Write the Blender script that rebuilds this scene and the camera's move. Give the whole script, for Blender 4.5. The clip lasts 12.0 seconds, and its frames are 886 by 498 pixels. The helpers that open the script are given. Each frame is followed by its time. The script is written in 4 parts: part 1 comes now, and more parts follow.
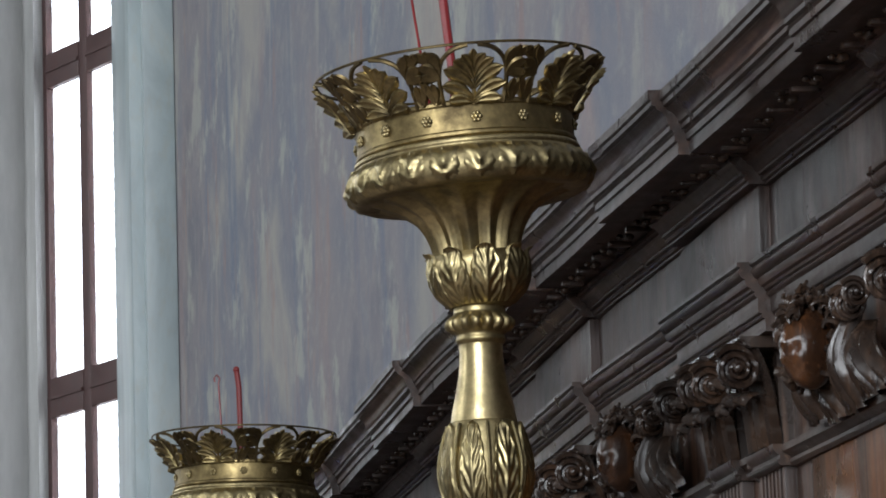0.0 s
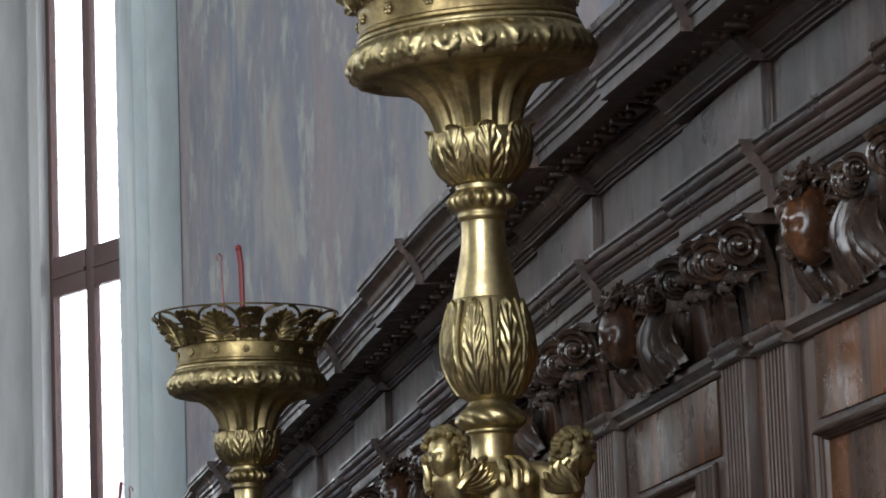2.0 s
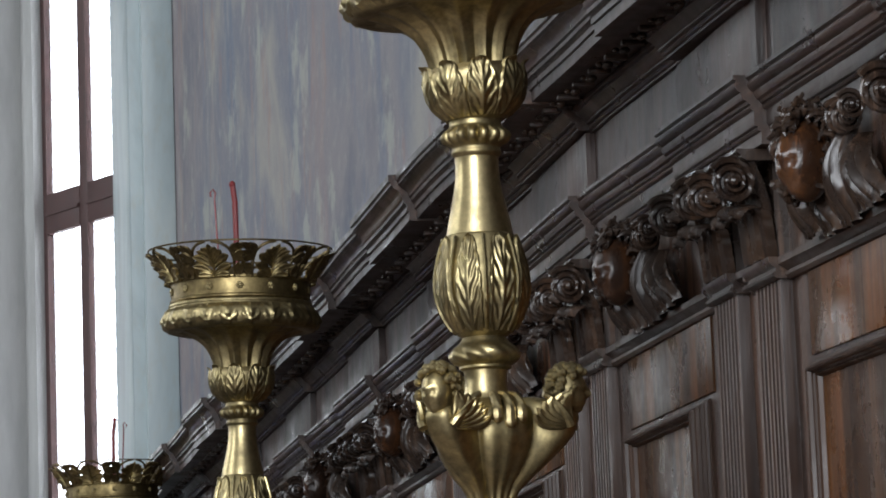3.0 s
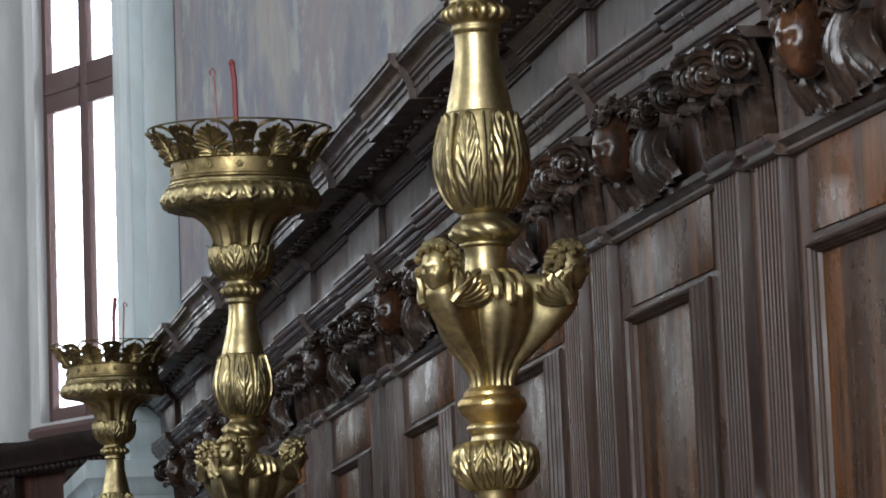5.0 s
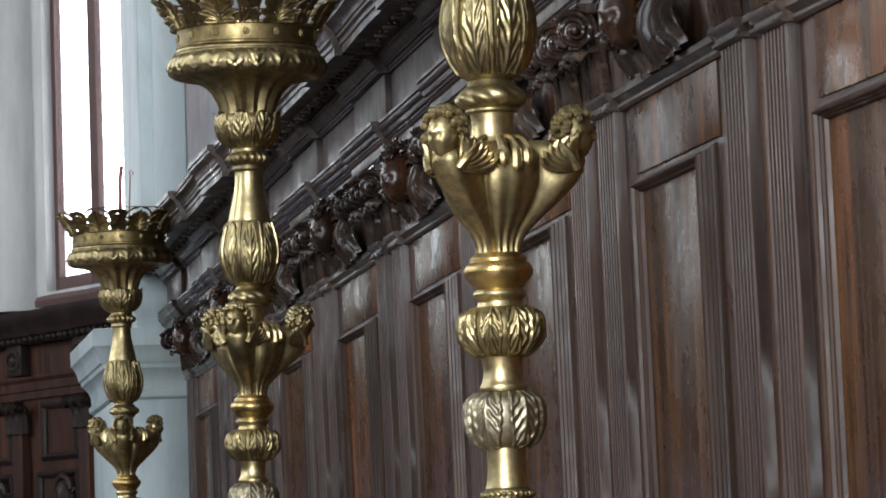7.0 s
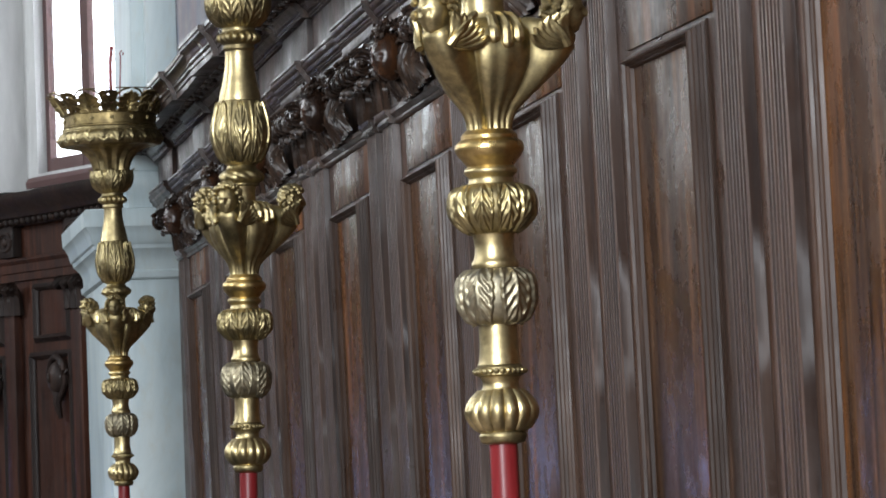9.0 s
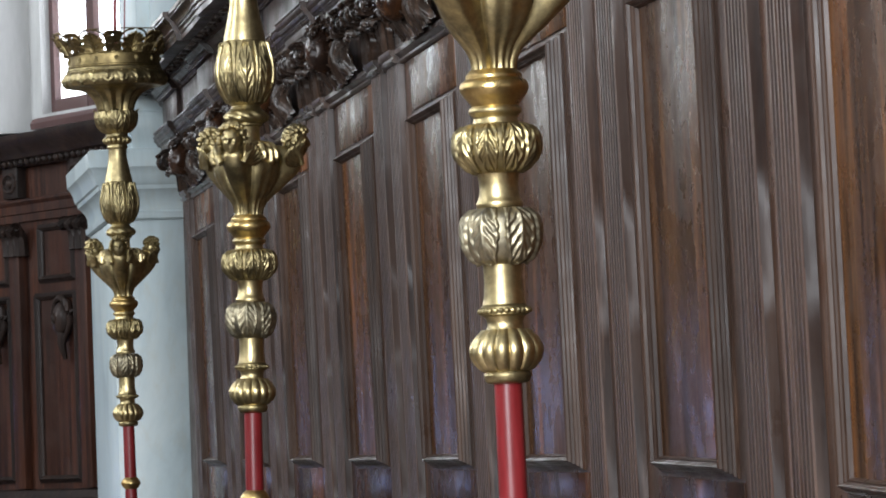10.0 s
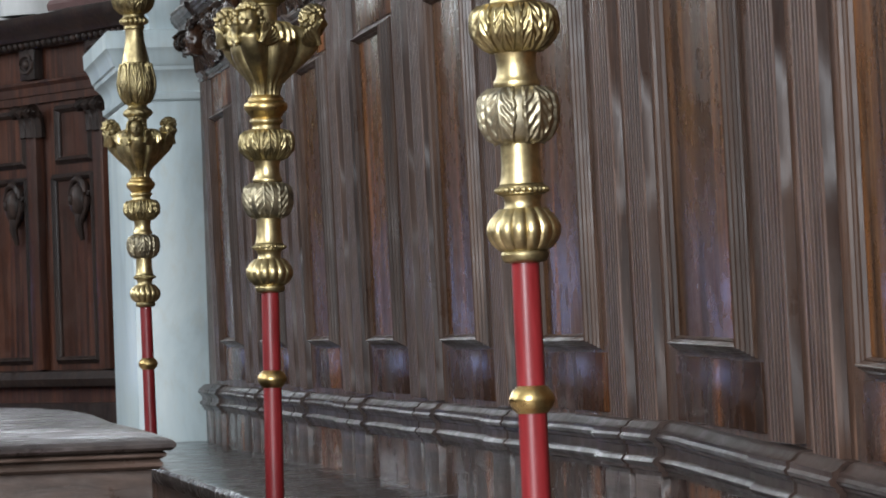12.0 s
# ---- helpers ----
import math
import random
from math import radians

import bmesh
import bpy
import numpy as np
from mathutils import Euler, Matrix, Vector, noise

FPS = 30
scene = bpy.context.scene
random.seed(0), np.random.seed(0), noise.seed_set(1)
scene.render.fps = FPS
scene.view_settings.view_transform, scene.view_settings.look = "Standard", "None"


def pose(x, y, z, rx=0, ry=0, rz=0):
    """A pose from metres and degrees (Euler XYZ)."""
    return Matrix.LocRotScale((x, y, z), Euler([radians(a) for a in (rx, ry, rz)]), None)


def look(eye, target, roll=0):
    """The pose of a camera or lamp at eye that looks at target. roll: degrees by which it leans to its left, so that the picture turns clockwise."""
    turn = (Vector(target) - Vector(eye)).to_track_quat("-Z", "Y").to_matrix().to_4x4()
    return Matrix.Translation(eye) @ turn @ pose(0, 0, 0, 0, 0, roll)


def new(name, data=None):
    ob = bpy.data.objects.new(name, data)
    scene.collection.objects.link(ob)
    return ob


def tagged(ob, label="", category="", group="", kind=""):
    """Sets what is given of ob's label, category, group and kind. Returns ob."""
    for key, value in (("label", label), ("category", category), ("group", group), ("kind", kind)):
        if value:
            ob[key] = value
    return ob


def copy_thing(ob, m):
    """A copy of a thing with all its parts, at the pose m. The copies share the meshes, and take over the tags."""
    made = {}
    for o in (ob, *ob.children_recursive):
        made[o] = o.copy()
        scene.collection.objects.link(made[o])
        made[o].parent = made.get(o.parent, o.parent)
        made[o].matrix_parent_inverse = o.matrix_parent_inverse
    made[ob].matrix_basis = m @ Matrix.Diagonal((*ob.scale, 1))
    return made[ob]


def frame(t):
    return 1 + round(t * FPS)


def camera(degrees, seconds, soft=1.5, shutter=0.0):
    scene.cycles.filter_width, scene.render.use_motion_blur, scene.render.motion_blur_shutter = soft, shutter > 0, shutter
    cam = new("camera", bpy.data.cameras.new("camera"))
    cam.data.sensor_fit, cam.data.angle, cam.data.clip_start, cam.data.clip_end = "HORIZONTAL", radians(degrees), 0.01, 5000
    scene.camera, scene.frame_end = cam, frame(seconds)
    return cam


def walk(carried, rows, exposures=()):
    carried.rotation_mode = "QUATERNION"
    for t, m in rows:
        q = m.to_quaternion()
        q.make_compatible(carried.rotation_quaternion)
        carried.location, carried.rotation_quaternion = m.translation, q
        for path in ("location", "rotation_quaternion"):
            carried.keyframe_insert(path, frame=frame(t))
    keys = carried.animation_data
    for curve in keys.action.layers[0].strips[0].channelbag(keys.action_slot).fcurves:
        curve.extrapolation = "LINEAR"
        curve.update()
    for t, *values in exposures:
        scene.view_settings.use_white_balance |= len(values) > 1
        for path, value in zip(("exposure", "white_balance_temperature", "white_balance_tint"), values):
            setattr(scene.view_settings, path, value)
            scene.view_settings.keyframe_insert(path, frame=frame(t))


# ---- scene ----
cam = camera(10.54, 12.0, soft=1.85)
EYE, ARM = 1.6, 0.1315          # height of the tripod head, lens ahead of its pivot
ROWS = [  # seconds, yaw to the right, pitch up, lean to the right
    (0.0, 0.444, 9.646, 1.60), (0.5, 0.419, 9.331, 1.64), (1.0, 0.393, 8.970, 1.70),
    (1.5, 0.379, 8.613, 1.71), (2.0, 0.379, 8.216, 1.67), (2.5, 0.400, 7.852, 1.64),
    (3.0, 0.431, 7.468, 1.62), (3.2, 0.446, 7.317, 1.62), (4.8, 0.408, 6.187, 1.68),
    (5.0, 0.391, 6.040, 1.71), (5.5, 0.329, 5.676, 1.74), (6.0, 0.274, 5.270, 1.76),
    (6.5, 0.257, 4.887, 1.71), (7.0, 0.271, 4.487, 1.69), (7.2, 0.281, 4.335, 1.72),
    (8.8, 0.336, 3.190, 2.00), (9.0, 0.328, 3.055, 2.01), (9.5, 0.307, 2.715, 2.02),
    (10.0, 0.250, 2.355, 2.02), (10.5, 0.163, 2.014, 2.00), (11.0, 0.055, 1.639, 2.02),
    (11.5, 0.000, 1.301, 1.98), (12.0, 0.000, 0.957, 2.00),
]


def aim(yaw, pitch, lean):
    return pose(0, 0, EYE, 0, 0, -yaw) @ pose(0, 0, 0, 90 + pitch) @ pose(0, 0, -ARM, 0, 0, -lean)


walk(cam, [(t, aim(a, b, c)) for t, a, b, c in ROWS],
     exposures=((0.0, -0.06), (3.0, 0.03), (5.0, 0.2), (7.0, 0.48), (9.0, 0.76), (12.0, 0.96)))

# ---- world and light ----
world = bpy.data.worlds.new("world")
scene.world = world
world.use_nodes = True
wn = world.node_tree
sky = wn.nodes.new("ShaderNodeTexSky")
sky.sky_type, sky.sun_disc = "NISHITA", False
sky.sun_elevation, sky.sun_rotation = radians(50), radians(200)
wn.nodes["Background"].inputs[1].default_value = 0.1
wn.links.new(sky.outputs[0], wn.nodes["Background"].inputs[0])

# wall frame: u runs along the stall wall away from the eye, n out of it, z up
MW = Matrix(((-0.13287, -0.99113, 0, 0.331), (0.99113, -0.13287, 0, 6.382), (0, 0, 1, 0), (0, 0, 0, 1)))
# apse facet with the tall window, beyond the marble pier
MF = Matrix(((-0.49546, -0.86863, 0, -0.6571), (0.86863, -0.49546, 0, 15.2923), (0, 0, 1, 0), (0, 0, 0, 1)))


def daylight(name, m, w, h, watts, colour):
    la = bpy.data.lights.new(name, "AREA")
    la.shape, la.size, la.size_y, la.energy, la.color = "RECTANGLE", w, h, watts, colour
    ob = new(name, la)
    ob.matrix_world = m
    return tagged(ob, "daylight and added fill light from openings out of view", "light", kind="structure")


def in_wall(u, n, z):
    return MW @ Vector((u, n, z))


daylight("window_light", look(in_wall(-6.8, 3.2, 3.9), in_wall(4, 0.6, 2.0)), 1.7, 4.2, 500, (0.885, 0.935, 1.0))
daylight("window_light", look(in_wall(1.0, 6.3, 5.0), in_wall(2.0, 0, 2.0)), 1.3, 4.0, 98, (0.9, 0.95, 1.0))
daylight("window_light", look(in_wall(6.0, 6.3, 5.0), in_wall(5.6, 0, 2.0)), 1.3, 4.0, 106, (0.9, 0.95, 1.0))
daylight("window_light", look(in_wall(11.0, 6.3, 5.0), in_wall(8.0, 0, 2.0)), 1.3, 4.0, 128, (0.9, 0.95, 1.0))
# added low blue lamp, no known window; gives the blue sheen on panel bottoms
daylight("window_light", look(in_wall(15.3, 3.1, 1.66), in_wall(0.0, 0.6, 1.6)), 1.0, 0.36, 1.9, (0.22, 0.36, 1.0))
daylight("window_light", look(in_wall(15.3, 1.4, 4.2), in_wall(4.0, 0.2, 2.6)), 0.9, 2.4, 24, (0.9, 0.95, 1.0))


# ---- materials ----
def shader(name, rough=0.5, metal=0.0, coat=0.0):
    m = bpy.data.materials.new(name)
    m.use_nodes = True
    b = m.node_tree.nodes["Principled BSDF"]
    b.inputs["Roughness"].default_value, b.inputs["Metallic"].default_value = rough, metal
    b.inputs["Coat Weight"].default_value = coat
    return m, m.node_tree, b


def node(nt, kind, **values):
    nd = nt.nodes.new(kind)
    for k, v in values.items():
        nd.inputs[k].default_value = v
    return nd


def coords(nt, scale, turn=(0, 0, 0)):
    tc = nt.nodes.new("ShaderNodeTexCoord")
    mp = nt.nodes.new("ShaderNodeMapping")
    mp.inputs["Scale"].default_value = scale
    mp.inputs["Rotation"].default_value = turn
    oi = nt.nodes.new("ShaderNodeObjectInfo")
    nt.links.new(tc.outputs["Object"], mp.inputs["Vector"])
    mul = node(nt, "ShaderNodeMath")
    mul.operation = "MULTIPLY"
    mul.inputs[1].default_value = 37.0
    nt.links.new(oi.outputs["Random"], mul.inputs[0])
    cb = nt.nodes.new("ShaderNodeCombineXYZ")
    for k in range(3):
        nt.links.new(mul.outputs[0], cb.inputs[k])
    nt.links.new(cb.outputs[0], mp.inputs["Location"])
    return mp.outputs["Vector"]


def noise_of(nt, vec, scale, detail=6.0, rough=0.6, distort=0.0):
    nz = node(nt, "ShaderNodeTexNoise", Scale=scale, Detail=detail, Roughness=rough, Distortion=distort)
    nt.links.new(vec, nz.inputs["Vector"])
    return nz.outputs["Fac"]


def ramp(nt, fac, stops):
    r = nt.nodes.new("ShaderNodeValToRGB")
    el = r.color_ramp.elements
    while len(el) < len(stops):
        el.new(0.5)
    for e, (p, c) in zip(el, stops):
        e.position, e.color = p, (*c, 1)
    nt.links.new(fac, r.inputs["Fac"])
    return r.outputs["Color"]


def mix(nt, fac, a, b, mode="MIX"):
    mx = nt.nodes.new("ShaderNodeMix")
    mx.data_type, mx.blend_type = "RGBA", mode
    if isinstance(fac, float):
        mx.inputs[0].default_value = fac
    else:
        nt.links.new(fac, mx.inputs[0])
    for k, v in ((6, a), (7, b)):
        if isinstance(v, tuple):
            mx.inputs[k].default_value = (*v, 1)
        else:
            nt.links.new(v, mx.inputs[k])
    return mx.outputs[2]


def relief(nt, b, fac, strength, dist):
    bp = node(nt, "ShaderNodeBump", Strength=strength, Distance=dist)
    nt.links.new(fac, bp.inputs["Height"])
    nt.links.new(bp.outputs[0], b.inputs["Normal"])


def wood(name, dark, mid, lit, rough=0.38, dust=0.25, along="z", streak=None, spec=0.4, bump=0.55, fleck=0.4, coat=0.1, drip=0.0):
    m, nt, b = shader(name, rough, 0, coat)
    b.inputs["Coat Roughness"].default_value = 0.2
    b.inputs["Specular IOR Level"].default_value = spec
    grain_scale = {"z": (38, 38, 1.6), "x": (1.6, 38, 38)}[along]
    v = coords(nt, grain_scale)
    g = noise_of(nt, v, 1.0, 8, 0.65, 0.6)
    v2 = coords(nt, {"z": (7, 7, 1.1), "x": (1.1, 7, 7)}[along])
    g2 = noise_of(nt, v2, 1.0, 4, 0.55, 0.8)
    c = ramp(nt, g, ((0.36, dark), (0.52, mid), (0.68, lit)))
    c = mix(nt, ramp(nt, g2, ((0.38, (0.25, 0.25, 0.25)), (0.65, (1, 1, 1)))), mix(nt, 0.6, c, dark), c)
    if streak:
        v4 = coords(nt, (8, 8, 0.7))
        st = noise_of(nt, v4, 1.0, 5, 0.6, 0.3)
        c = mix(nt, ramp(nt, st, ((0.52, (0, 0, 0)), (0.64, (0.5, 0.5, 0.5)))), c, streak)
    v3 = coords(nt, (1, 1, 1))
    d = noise_of(nt, v3, 9.0, 8, 0.7)
    c = mix(nt, ramp(nt, d, ((0.46, (0, 0, 0)), (0.7, (dust, dust, dust)))), c, (0.2, 0.17, 0.15))
    v5 = coords(nt, {"z": (55, 55, 2.2), "x": (2.2, 55, 55)}[along])
    sc = noise_of(nt, v5, 1.0, 6, 0.7, 0.2)
    c = mix(nt, ramp(nt, sc, ((0.6, (0, 0, 0)), (0.7, (fleck,) * 3))), c, tuple(min(1, x * 2.2 + 0.03) for x in lit))
    if drip:
        dr = noise_of(nt, coords(nt, (30, 30, 6)), 1.0, 7, 0.65, 0.3)
        c = mix(nt, ramp(nt, dr, ((0.5, (0, 0, 0)), (0.55, (drip,) * 3))), c, (0.009, 0.005, 0.004))
        wn = noise_of(nt, coords(nt, (5, 5, 3)), 1.0, 5, 0.6)
        c = mix(nt, ramp(nt, wn, ((0.48, (0, 0, 0)), (0.6, (drip * 0.8,) * 3))), c, (0.045, 0.018, 0.01))
    nt.links.new(c, b.inputs["Base Color"])
    rr = ramp(nt, d, ((0.3, (rough - 0.1,) * 3), (0.7, (min(1, rough + 0.25),) * 3)))
    nt.links.new(rr, b.inputs["Roughness"])
    relief(nt, b, g, bump, 0.003)
    return m


WOOD = wood("walnut", (0.012, 0.0052, 0.003), (0.058, 0.027, 0.0145), (0.145, 0.068, 0.036), 0.3, 0.05, "z", None, 0.22, 0.5, 0.4, 0.04)
WOOD_X = wood("walnut_rail", (0.013, 0.007, 0.005), (0.045, 0.024, 0.015), (0.105, 0.058, 0.036), 0.28, 0.1, "x")
PANEL = wood("walnut_panel", (0.018, 0.0075, 0.003), (0.075, 0.033, 0.0125), (0.17, 0.074, 0.026), 0.22, 0.01, "z", (0.3, 0.108, 0.03), 0.1, 0.1, 0.1, 0.04)
WOOD_DARK = wood("dark_cornice", (0.011, 0.0058, 0.0042), (0.036, 0.0185, 0.0125), (0.088, 0.046, 0.031), 0.29, 0.12, "x", None, 0.36, 0.8, 0.5, 0.04)
FRIEZE = wood("dusty_frieze", (0.0072, 0.0036, 0.0028), (0.0288, 0.0148, 0.0108), (0.08, 0.0496, 0.04), 0.32, 0.2, "z", (0.13, 0.09, 0.08), 0.26, 0.9, 0.35, 0.04, 0.9)
# shaded and lit tones of one pilaster wood: dark flutes, light ridges
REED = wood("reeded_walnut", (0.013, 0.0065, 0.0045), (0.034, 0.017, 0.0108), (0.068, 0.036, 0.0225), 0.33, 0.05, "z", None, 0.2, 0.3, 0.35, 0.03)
REED_LIT = wood("lit_ridge", (0.05, 0.027, 0.0185), (0.1, 0.057, 0.041), (0.165, 0.1, 0.076), 0.36, 0.08, "z", None, 0.2, 0.3, 0.4, 0.02)
DADO_WOOD = wood("dado_walnut", (0.0102, 0.0056, 0.0043), (0.0272, 0.0149, 0.0106), (0.051, 0.0289, 0.0213), 0.33, 0.08, "x", None, 0.2, 0.3, 0.3, 0.04)
FRAMEWOOD = wood("frame_walnut", (0.02, 0.01, 0.006), (0.052, 0.027, 0.0165), (0.1, 0.052, 0.03), 0.32, 0.05, "z", None, 0.18, 0.12, 0.3, 0.03)
HEADWOOD = wood("polished_carving", (0.012, 0.006, 0.004), (0.04, 0.017, 0.008), (0.12, 0.045, 0.015), 0.16, 0.04)
CARVED = wood("carved_walnut", (0.0129, 0.008, 0.0064), (0.0322, 0.0193, 0.0129), (0.0725, 0.0386, 0.0225), 0.17, 0.04)
RED_WOOD = wood("red_walnut", (0.014, 0.005, 0.003), (0.045, 0.015, 0.008), (0.09, 0.03, 0.014), 0.5, 0.05, "z", None, 0.2)
APSE_DARK = wood("apse_carving", (0.008, 0.005, 0.004), (0.02, 0.01, 0.007), (0.04, 0.02, 0.013), 0.5, 0.05, "z", None, 0.2)
DESK = wood("desk_wood", (0.035, 0.022, 0.016), (0.085, 0.055, 0.042), (0.15, 0.1, 0.08), 0.35, 0.3, "x")
DESKTOP = wood("desk_top", (0.0165, 0.012, 0.0112), (0.0375, 0.0285, 0.0277), (0.0675, 0.0525, 0.0525), 0.24, 0.35, "x", None, 0.5)
LEDGE_WOOD = wood("ledge_wood", (0.021, 0.0168, 0.0147), (0.042, 0.035, 0.0315), (0.07, 0.0595, 0.0546), 0.16, 0.1, "x", None, 0.5, 0.03, 0.1)
SMALL = wood("dark_panel", (0.0108, 0.0054, 0.0036), (0.036, 0.0162, 0.009), (0.081, 0.0342, 0.0153), 0.18, 0.03, "z", (0.2, 0.07, 0.022), 0.08, 0.2, 0.15, 0.02)


def brass(name, tone, grime, rough, spread):
    m, nt, b = shader(name, rough, 1.0)
    v = coords(nt, (1, 1, 1))
    g = noise_of(nt, v, 24, 8, 0.65)
    g2 = noise_of(nt, v, 110, 6, 0.7)
    c = ramp(nt, g, ((0.32, grime), (0.32 + spread, tone), (0.85, tuple(min(1, x * 1.15) for x in tone))))
    c = mix(nt, ramp(nt, g2, ((0.35, (0.5, 0.5, 0.5)), (0.6, (0, 0, 0)))), c, grime)
    nt.links.new(c, b.inputs["Base Color"])
    nt.links.new(ramp(nt, g, ((0.3, (rough + 0.22,) * 3), (0.65, (rough,) * 3))), b.inputs["Roughness"])
    relief(nt, b, g2, 0.3, 0.0012)
    return m


BRASS = brass("old_brass", (0.5, 0.405, 0.205), (0.14, 0.112, 0.062), 0.34, 0.26)
POLISHED = brass("rubbed_brass", (0.62, 0.505, 0.265), (0.26, 0.205, 0.108), 0.28, 0.22)
BRONZE = brass("darkened_brass", (0.26, 0.195, 0.09), (0.07, 0.052, 0.032), 0.4, 0.3)
SILVERED = brass("grey_brass", (0.55, 0.48, 0.32), (0.14, 0.125, 0.095), 0.35, 0.26)
BAND = brass("band_brass", (0.36, 0.275, 0.125), (0.1, 0.074, 0.037), 0.36, 0.28)
ANTIQUE = brass("antique_brass", (0.47, 0.385, 0.195), (0.12, 0.096, 0.055), 0.3, 0.26)
CROWN = brass("crown_brass", (0.47, 0.37, 0.175), (0.11, 0.085, 0.046), 0.34, 0.26)
GILT = brass("gilt_ring", (0.57, 0.42, 0.18), (0.3, 0.19, 0.07), 0.25, 0.16)


def plain(name, colour, rough, var=0.2, scale=12.0, coat=0.0, bump=0.15, stretch=(1, 1, 1)):
    m, nt, b = shader(name, rough, 0, coat)
    v = coords(nt, stretch)
    g = noise_of(nt, v, scale, 8, 0.65)
    lo = tuple(c * (1 - var) for c in colour)
    hi = tuple(min(1, c * (1 + var)) for c in colour)
    nt.links.new(ramp(nt, g, ((0.3, lo), (0.7, hi))), b.inputs["Base Color"])
    nt.links.new(ramp(nt, g, ((0.3, (max(0, rough - 0.08),) * 3), (0.7, (min(1, rough + 0.12),) * 3))), b.inputs["Roughness"])
    relief(nt, b, g, bump, 0.002)
    return m


RED = plain("red_lacquer", (0.17, 0.012, 0.014), 0.36, 0.3, 14, 0.1, 0.05, (6, 6, 0.6))
WAX = plain("red_wax", (0.2, 0.013, 0.014), 0.4, 0.2, 20)
IRON = plain("wire", (0.12, 0.1, 0.09), 0.45, 0.3, 30)
PLASTER = plain("plaster", (0.5, 0.5, 0.47), 0.85, 0.12, 3)
STONE = plain("istrian_stone", (0.46, 0.465, 0.46), 0.7, 0.22, 2.2, 0, 0.3, (3, 3, 0.6))
FLOORING = plain("floor_stone", (0.28, 0.22, 0.19), 0.4, 0.2, 4)
WINWOOD = plain("window_wood", (0.09, 0.045, 0.042), 0.5, 0.25, 20)


def marble():
    m, nt, b = shader("blue_marble", 0.35)
    v = coords(nt, (1, 1, 0.45))
    g = noise_of(nt, v, 3.0, 9, 0.6, 1.2)
    g2 = noise_of(nt, v, 30, 6, 0.7)
    c = ramp(nt, g, ((0.3, (0.34, 0.41, 0.43)), (0.5, (0.47, 0.56, 0.58)), (0.72, (0.57, 0.64, 0.64))))
    c = mix(nt, ramp(nt, g2, ((0.5, (0, 0, 0)), (0.75, (0.3, 0.3, 0.3)))), c, (0.45, 0.4, 0.28))
    nt.links.new(c, b.inputs["Base Color"])
    relief(nt, b, g2, 0.1, 0.001)
    return m


def fresco():
    m, nt, b = shader("fresco", 0.8)
    v = coords(nt, (0.55, 1.0, 0.8), (0, radians(-14), 0))
    g = noise_of(nt, v, 1.5, 8, 0.6, 0.35)
    c = ramp(nt, g, ((0.3, (0.14, 0.155, 0.2)), (0.43, (0.26, 0.245, 0.262)), (0.53, (0.19, 0.205, 0.25)), (0.64, (0.34, 0.325, 0.305)), (0.76, (0.21, 0.215, 0.25))))
    v2 = coords(nt, (1.0, 1.0, 0.32), (0, radians(-8), 0))
    for size, lo, hi, amount, tone in ((2.0, 0.54, 0.7, 0.6, (0.34, 0.23, 0.21)), (3.1, 0.55, 0.65, 0.65, (0.13, 0.175, 0.26)), (4.6, 0.56, 0.7, 0.55, (0.42, 0.41, 0.36)), (7.5, 0.57, 0.68, 0.5, (0.34, 0.21, 0.18))):
        k = noise_of(nt, v2, size, 7, 0.62, 0.25)
        c = mix(nt, ramp(nt, k, ((lo, (0, 0, 0)), (hi, (amount,) * 3))), c, tone)
    d = noise_of(nt, coords(nt, (0.6, 1, 1)), 22, 10, 0.75)
    c = mix(nt, ramp(nt, d, ((0.5, (0, 0, 0)), (0.74, (0.4, 0.4, 0.4)))), c, (0.42, 0.42, 0.37))
    e = noise_of(nt, coords(nt, (0.8, 1, 1)), 3.4, 9, 0.7)
    c = mix(nt, ramp(nt, e, ((0.56, (0, 0, 0)), (0.63, (0.6, 0.6, 0.6)))), c, (0.43, 0.44, 0.39))
    nt.links.new(c, b.inputs["Base Color"])
    relief(nt, b, d, 0.45, 0.006)
    return m


def glow(name, colour, strength):
    m = bpy.data.materials.new(name)
    m.use_nodes = True
    nt = m.node_tree
    nt.nodes.remove(nt.nodes["Principled BSDF"])
    e = node(nt, "ShaderNodeEmission", Strength=strength)
    e.inputs["Color"].default_value = (*colour, 1)
    nt.links.new(e.outputs[0], nt.nodes["Material Output"].inputs["Surface"])
    return m


def glass():
    m, nt, b = shader("bullseye_glass", 0.25)
    b.inputs["Transmission Weight"].default_value = 1.0
    b.inputs["Base Color"].default_value = (0.93, 0.95, 1, 1)
    b.inputs["IOR"].default_value = 1.1
    return m


MARBLE, FRESCO, GLASS = marble(), fresco(), glass()
SKYGLOW = glow("bright_sky", (0.93, 0.96, 1.0), 4.5)


# ---- mesh helpers ----
def mesh_of(name, bm, mat, smooth=True):
    bmesh.ops.recalc_face_normals(bm, faces=bm.faces)
    me = bpy.data.meshes.new(name)
    bm.to_mesh(me)
    bm.free()
    me.materials.append(mat)
    if smooth:
        for p in me.polygons:
            p.use_smooth = True
        me.set_sharp_from_angle(angle=radians(38))
    return me


def part(name, bm, mat, parent, label="", smooth=True):
    ob = new(name, bm if isinstance(bm, bpy.types.Mesh) else mesh_of(name, bm, mat, smooth))
    ob.parent = parent
    if label:
        ob["label"] = label
    return ob


def thing(name, m, label, category, group="", kind=""):
    ob = new(name)
    ob.empty_display_size = 0.1
    ob.matrix_world = m
    return tagged(ob, label, category, group, kind)


